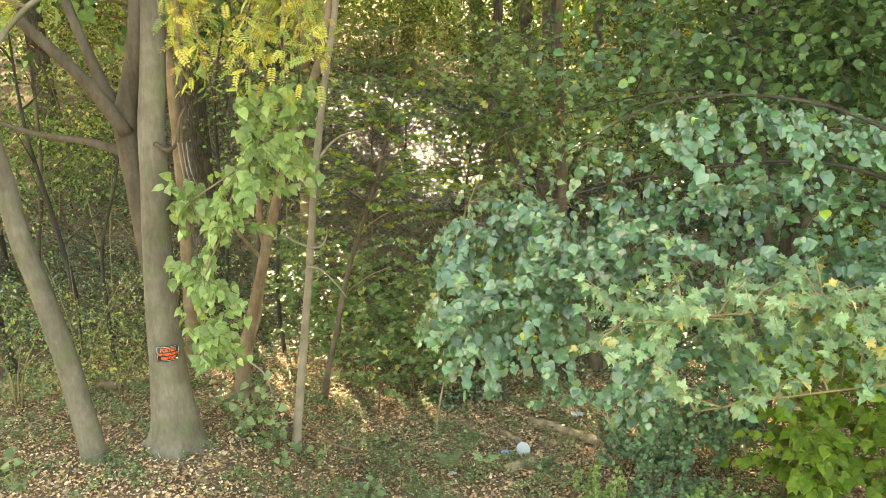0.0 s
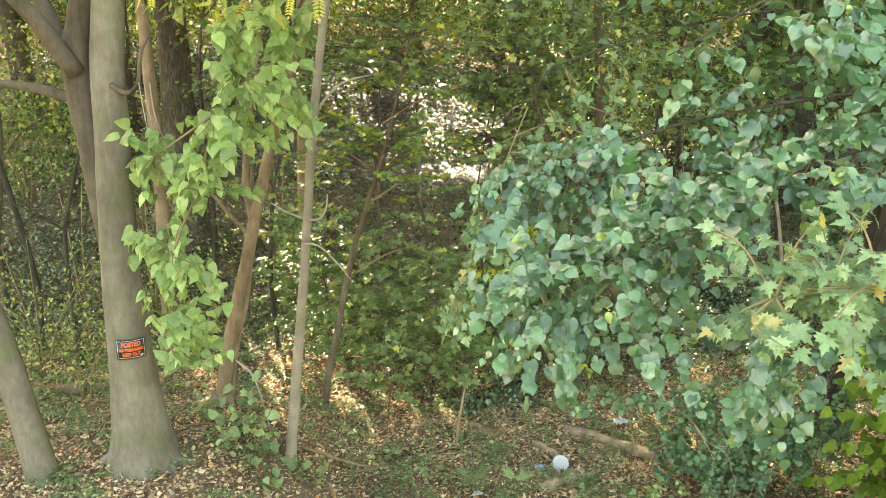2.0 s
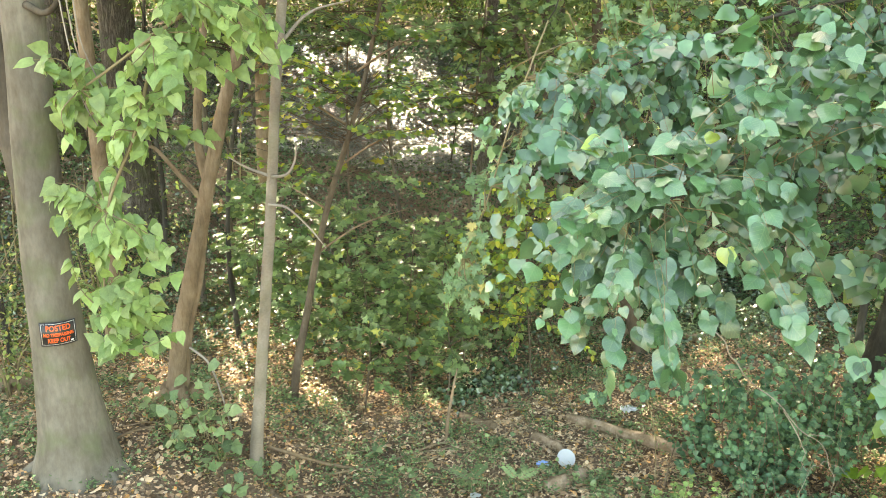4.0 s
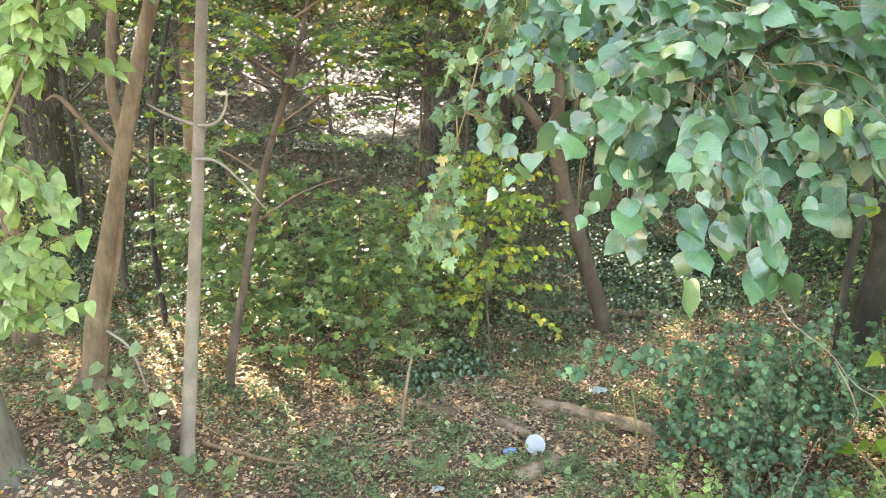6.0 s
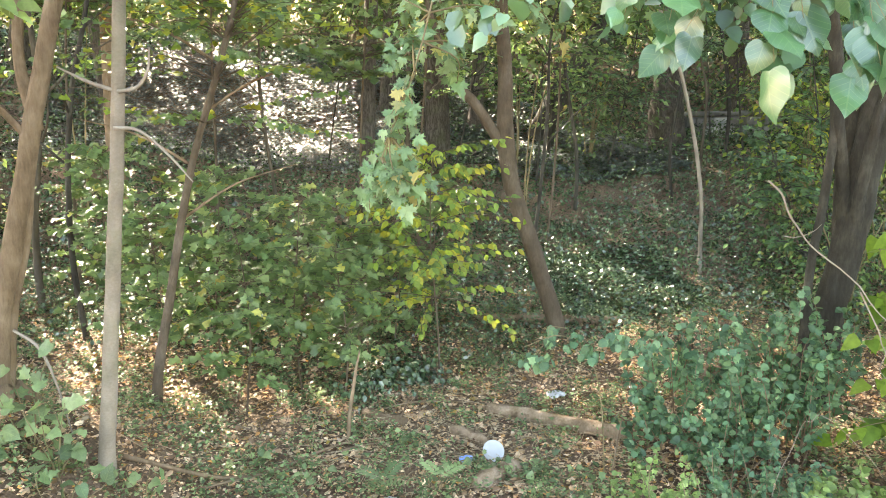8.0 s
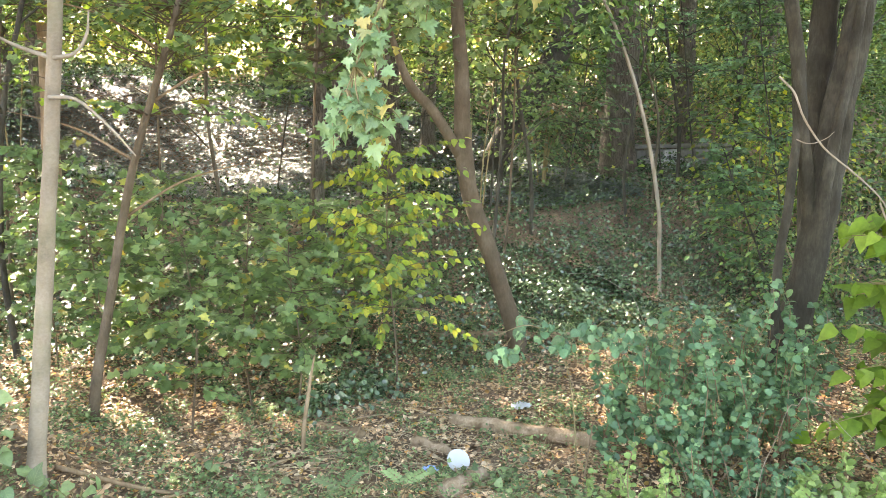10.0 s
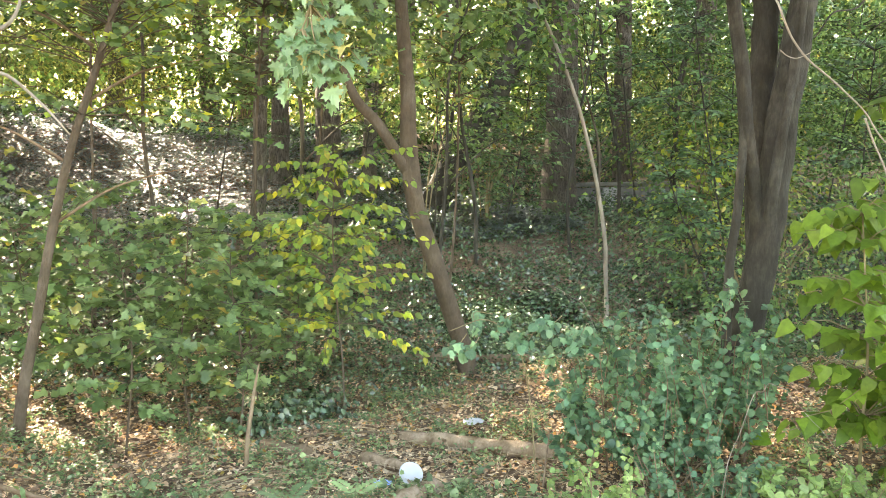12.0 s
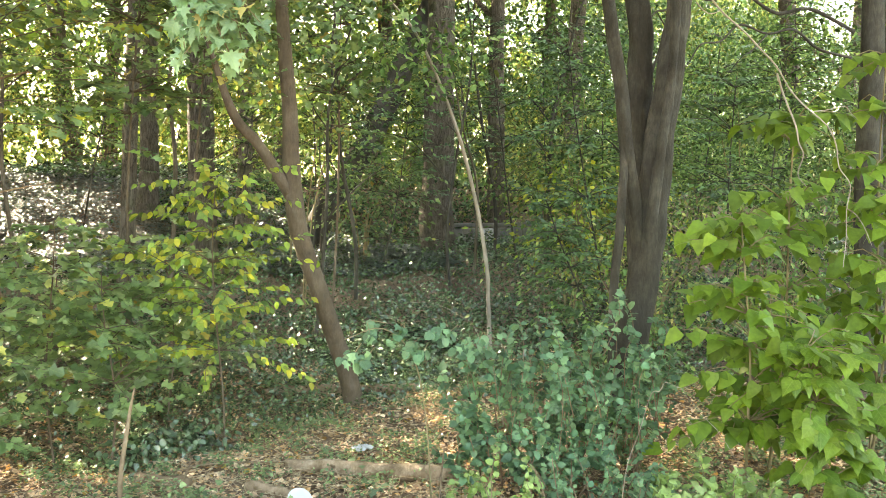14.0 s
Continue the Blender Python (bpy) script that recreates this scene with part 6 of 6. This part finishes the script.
# ---- warning sign on the grey tree ----
def warning_sign():
    black, orange, white = plain_material("black_plastic", (0.018, 0.017, 0.016), 0.4, 0.2), plain_material("orange_print", (0.85, 0.13, 0.03), 0.45, 0.1), plain_material("white_print", (0.75, 0.74, 0.7), 0.45, 0.05)
    eye = Vector((-3.53, 11.46, 2.44))
    k = 0.88
    turn = Matrix.Translation(eye) @ pose(0, 0, 0, 0, 0, 14)
    R = 0.236

    def bend(x, z, out):
        a = (x * k + 0.045) / R
        return turn @ Vector((math.sin(a) * (R + out), -math.cos(a) * (R + out), z * k))

    def panel(x0, x1, z0, z1, out, thick, n=16):
        V, F = [], []
        for i in range(n + 1):
            x = x0 + (x1 - x0) * i / n
            for z, o in ((z0, out), (z1, out), (z1, out - thick), (z0, out - thick)):
                V.append(bend(x, z, o))
        for i in range(n):
            for k in range(4):
                F.append((i * 4 + k, i * 4 + (k + 1) % 4, i * 4 + 4 + (k + 1) % 4, i * 4 + 4 + k))
        F += [(3, 2, 1, 0), (n * 4, n * 4 + 1, n * 4 + 2, n * 4 + 3)]
        return [tuple(v) for v in V], F
    t = thing("warning_sign", tuple(bend(0, 0, 0)), "black sign with orange lettering and white border on trunk", "sign")
    w, h = 0.168, 0.118
    board = part("panel", *panel(-w, w, -h, h, 0.006, 0.006), black, t)
    for x0, x1, z0, z1 in ((-w + 0.014, w - 0.014, h - 0.017, h - 0.014), (-w + 0.014, w - 0.014, -h + 0.014, -h + 0.017), (-w + 0.014, -w + 0.017, -h + 0.0175, h - 0.0175), (w - 0.017, w - 0.014, -h + 0.0175, h - 0.0175)):
        part("border", *panel(x0, x1, z0, z1, 0.008, 0.0018), white, board, "white border line")
    part("maker_mark", *panel(0.1, 0.13, -0.092, -0.078, 0.008, 0.0018), white, board, "small white mark")
    for text, z, size, wide in (("POSTED", 0.032, 0.078, 0.215), ("NO TRESPASSING", -0.024, 0.046, 0.27), ("KEEP OUT", -0.085, 0.06, 0.2)):
        cu = bpy.data.curves.new("lettering", "FONT")
        cu.body, cu.align_x, cu.size, cu.extrude, cu.offset = text, "CENTER", size, 0.001, 0.0018
        ob = new("lettering", cu)
        bpy.context.view_layer.update()
        me = bpy.data.meshes.new_from_object(ob.evaluated_get(bpy.context.evaluated_depsgraph_get()))
        bpy.data.objects.remove(ob)
        co = np.empty(len(me.vertices) * 3)
        me.vertices.foreach_get("co", co)
        co = co.reshape(-1, 3)
        fit = wide / (co[:, 0].max() - co[:, 0].min())
        b = np.array(base_of(t))
        co = np.array([bend(x * fit, z + y, 0.0075 + d) for x, y, d in co]) - b
        me.vertices.foreach_set("co", co.ravel())
        me.materials.clear()
        me.materials.append(orange)
        ob = new("lettering", me)
        ob.parent = board
        tagged(ob, "orange words " + text.lower())


warning_sign()


# ---- low wall far behind ----
def stone_wall():
    t = thing("stone_wall", (10.5, 27.4, float(ground_z(10.5, 27.4))), "low grey stone retaining wall with a flat coping among the trees", "wall", kind="structure")
    stone = plain_material("grey_stone", (0.15, 0.142, 0.125), 0.9, 0.35, 6, 0.6)
    pale = plain_material("whitewashed_stone", (0.42, 0.42, 0.4), 0.8, 0.15, 9, 0.4)

    def block(name, x0, x1, y0, y1, z0, z1, mat, label=""):
        bm = bmesh.new()
        bmesh.ops.create_cube(bm, size=1.0)
        for v in bm.verts:
            v.co = Vector(((x0 + x1) / 2 + v.co.x * (x1 - x0), (y0 + y1) / 2 + v.co.y * (y1 - y0), (z0 + z1) / 2 + v.co.z * (z1 - z0)))
            v.co += Vector(noise.noise_vector(v.co * 3)) * 0.02
        bmesh.ops.bevel(bm, geom=bm.edges[:], offset=0.02, segments=1, affect="EDGES")
        V = [tuple(v.co) for v in bm.verts]
        bm.verts.index_update()
        F = [tuple(v.index for v in f.verts) for f in bm.faces]
        bm.free()
        ob = part(name, V, F, mat, t, label)
        ob.data.polygons.foreach_set("use_smooth", np.zeros(len(ob.data.polygons), bool))
    for row in range(3):
        x = 9.0 + 0.15 * (row % 2)
        while x < 12.6:
            w = rng.uniform(0.28, 0.5)
            light = 10.2 < x < 10.75
            block("stone", x, x + w - 0.02, 27.3, 27.6, 1.05 + row * 0.24, 1.05 + row * 0.24 + 0.22, pale if light else stone)
            x += w
    block("coping", 8.95, 12.7, 27.25, 27.65, 1.79, 1.88, stone, "dark flat coping slab")


stone_wall()


# ---- dead twigs near the camera's side of the clearing ----
def dead_twigs():
    for pts, r in (([(1.2, 8.66, 3.4), (1.28, 8.65, 3.27), (1.38, 8.62, 3.14), (1.5, 8.6, 3.04), (1.65, 8.58, 2.9), (1.8, 8.55, 2.77), (1.89, 8.55, 2.62), (1.9, 8.53, 2.47), (1.85, 8.5, 2.26)], 0.0042), ([(1.6, 8.59, 2.95), (1.7, 8.62, 2.78), (1.76, 8.62, 2.66), (1.79, 8.62, 2.55)], 0.004),
                   ([(1.28, 8.65, 3.18), (1.4, 8.7, 3.16), (1.5, 8.74, 3.2)], 0.0025), ([(1.9, 8.53, 2.47), (1.96, 8.52, 2.42), (2.0, 8.5, 2.33)], 0.002), ([(1.75, 8.56, 2.82), (1.83, 8.5, 2.83), (1.88, 8.48, 2.79)], 0.002),
                   ([g_at(2.85, 11.2, 0.05), (2.9, 11.1, 0.7), (2.98, 10.95, 1.2), (3.05, 10.9, 1.28), (3.2, 10.9, 1.24), (3.29, 10.9, 1.12), (3.49, 10.9, 0.94), (3.7, 10.9, 0.7), (3.91, 10.9, 0.43), g_at(4.1, 10.9, 0.03)], 0.003), ([g_at(3.75, 14.2, 0.0), (3.62, 14.2, 0.7), (3.37, 14.2, 1.23), (3.08, 14.2, 1.43), (2.85, 14.2, 1.5), (2.63, 14.2, 1.51)], 0.003)):
        t = thing("dead_branch", pts[0], "thin bleached dead branch drooping in front of the bushes", "branch")
        p = np.array(pts, float)
        u = np.linspace(0, len(p) - 1, 2 * len(p) - 1)
        p = np.c_[[np.interp(u, np.arange(len(p)), p[:, c]) for c in range(3)]].T
        p[1:-1] += rng.normal(0, 2.2 * r, (len(p) - 2, 3))
        Stems().tube(p, np.linspace(r, r * 0.3, len(p)), 8, 4, 0.05).make("branch", TWIG, t)


dead_twigs()


def seedlings():
    for x, y, n, s in ((0.12, 12.55, 4, 0.3), (0.6, 12.5, 4, 0.28)):
        t = thing("seedling", g(x, y), "green seedling with feathery compound leaves", "seedling", "feathery seedlings")
        Stems().tube([g(x, y, -0.03), g(x + 0.01, y, 0.12), g(x, y - 0.02, 0.24)], [0.005, 0.004, 0.003], 6, 3, 0.03).make("stem", TWIG_BROWN, t)
        a = np.arange(n) * 2 * np.pi / n + rng.uniform(0, 1)
        D = np.c_[np.cos(a), np.sin(a), np.full(n, 0.45)]
        leaf_parts((PINNATE_T,), np.tile(g(x, y, 0.2), (n, 1)), D, np.tile((0, -0.2, 1.0), (n, 1)), np.full(n, s), LEAF["weed"], t)
    for x, y, h, n, s in ((-2.35, 12.0, 0.65, 14, 0.13), (-2.75, 11.8, 0.5, 10, 0.12), (-2.55, 12.2, 0.8, 12, 0.13), (-1.75, 12.1, 0.4, 10, 0.1), (-2.2, 11.6, 0.45, 10, 0.12), (-3.0, 12.3, 0.5, 12, 0.11), (-5.6, 10.7, 0.6, 18, 0.12), (-6.0, 11.0, 0.7, 18, 0.12), (-5.1, 10.4, 0.4, 12, 0.1), (-0.9, 11.7, 0.4, 12, 0.11), (-1.2, 11.8, 0.35, 10, 0.11), (0.75, 13.0, 0.2, 10, 0.08), (1.6, 13.0, 0.22, 12, 0.08), (1.85, 12.7, 0.25, 12, 0.08), (0.35, 13.6, 0.2, 10, 0.07), (2.2, 13.7, 0.25, 10, 0.08), (1.3, 12.75, 0.2, 10, 0.08), (-0.5, 12.9, 0.22, 12, 0.08), (-1.0, 13.3, 0.25, 12, 0.08)):
        t = thing("weed_plant", g(x, y), "leafy green weed growing from the leaf litter", "weed", "leafy weeds")
        st = Stems()
        ends = np.array([(x + rng.normal(0, 0.16), y + rng.normal(0, 0.12), float(ground_z(x, y)) + h * rng.uniform(0.35, 1.0)) for _ in range(n // 2)])
        P, O = twig_leaves(st, np.tile(g(x, y, -0.02), (len(ends), 1)), ends, 3, 0.004, 0.05)
        st.make("branchwork", TWIG_BROWN, t, kind="stuff")
        D, N = hang(len(P), (0, -0.2, 0), 0.3, (0, -0.5, 1), 0.5)
        leaf_parts((HEART_B, MAPLE_S), P, D + O, N, s * (0.7 + 0.5 * rng.random(len(P))), LEAF["weed"], t)


seedlings()
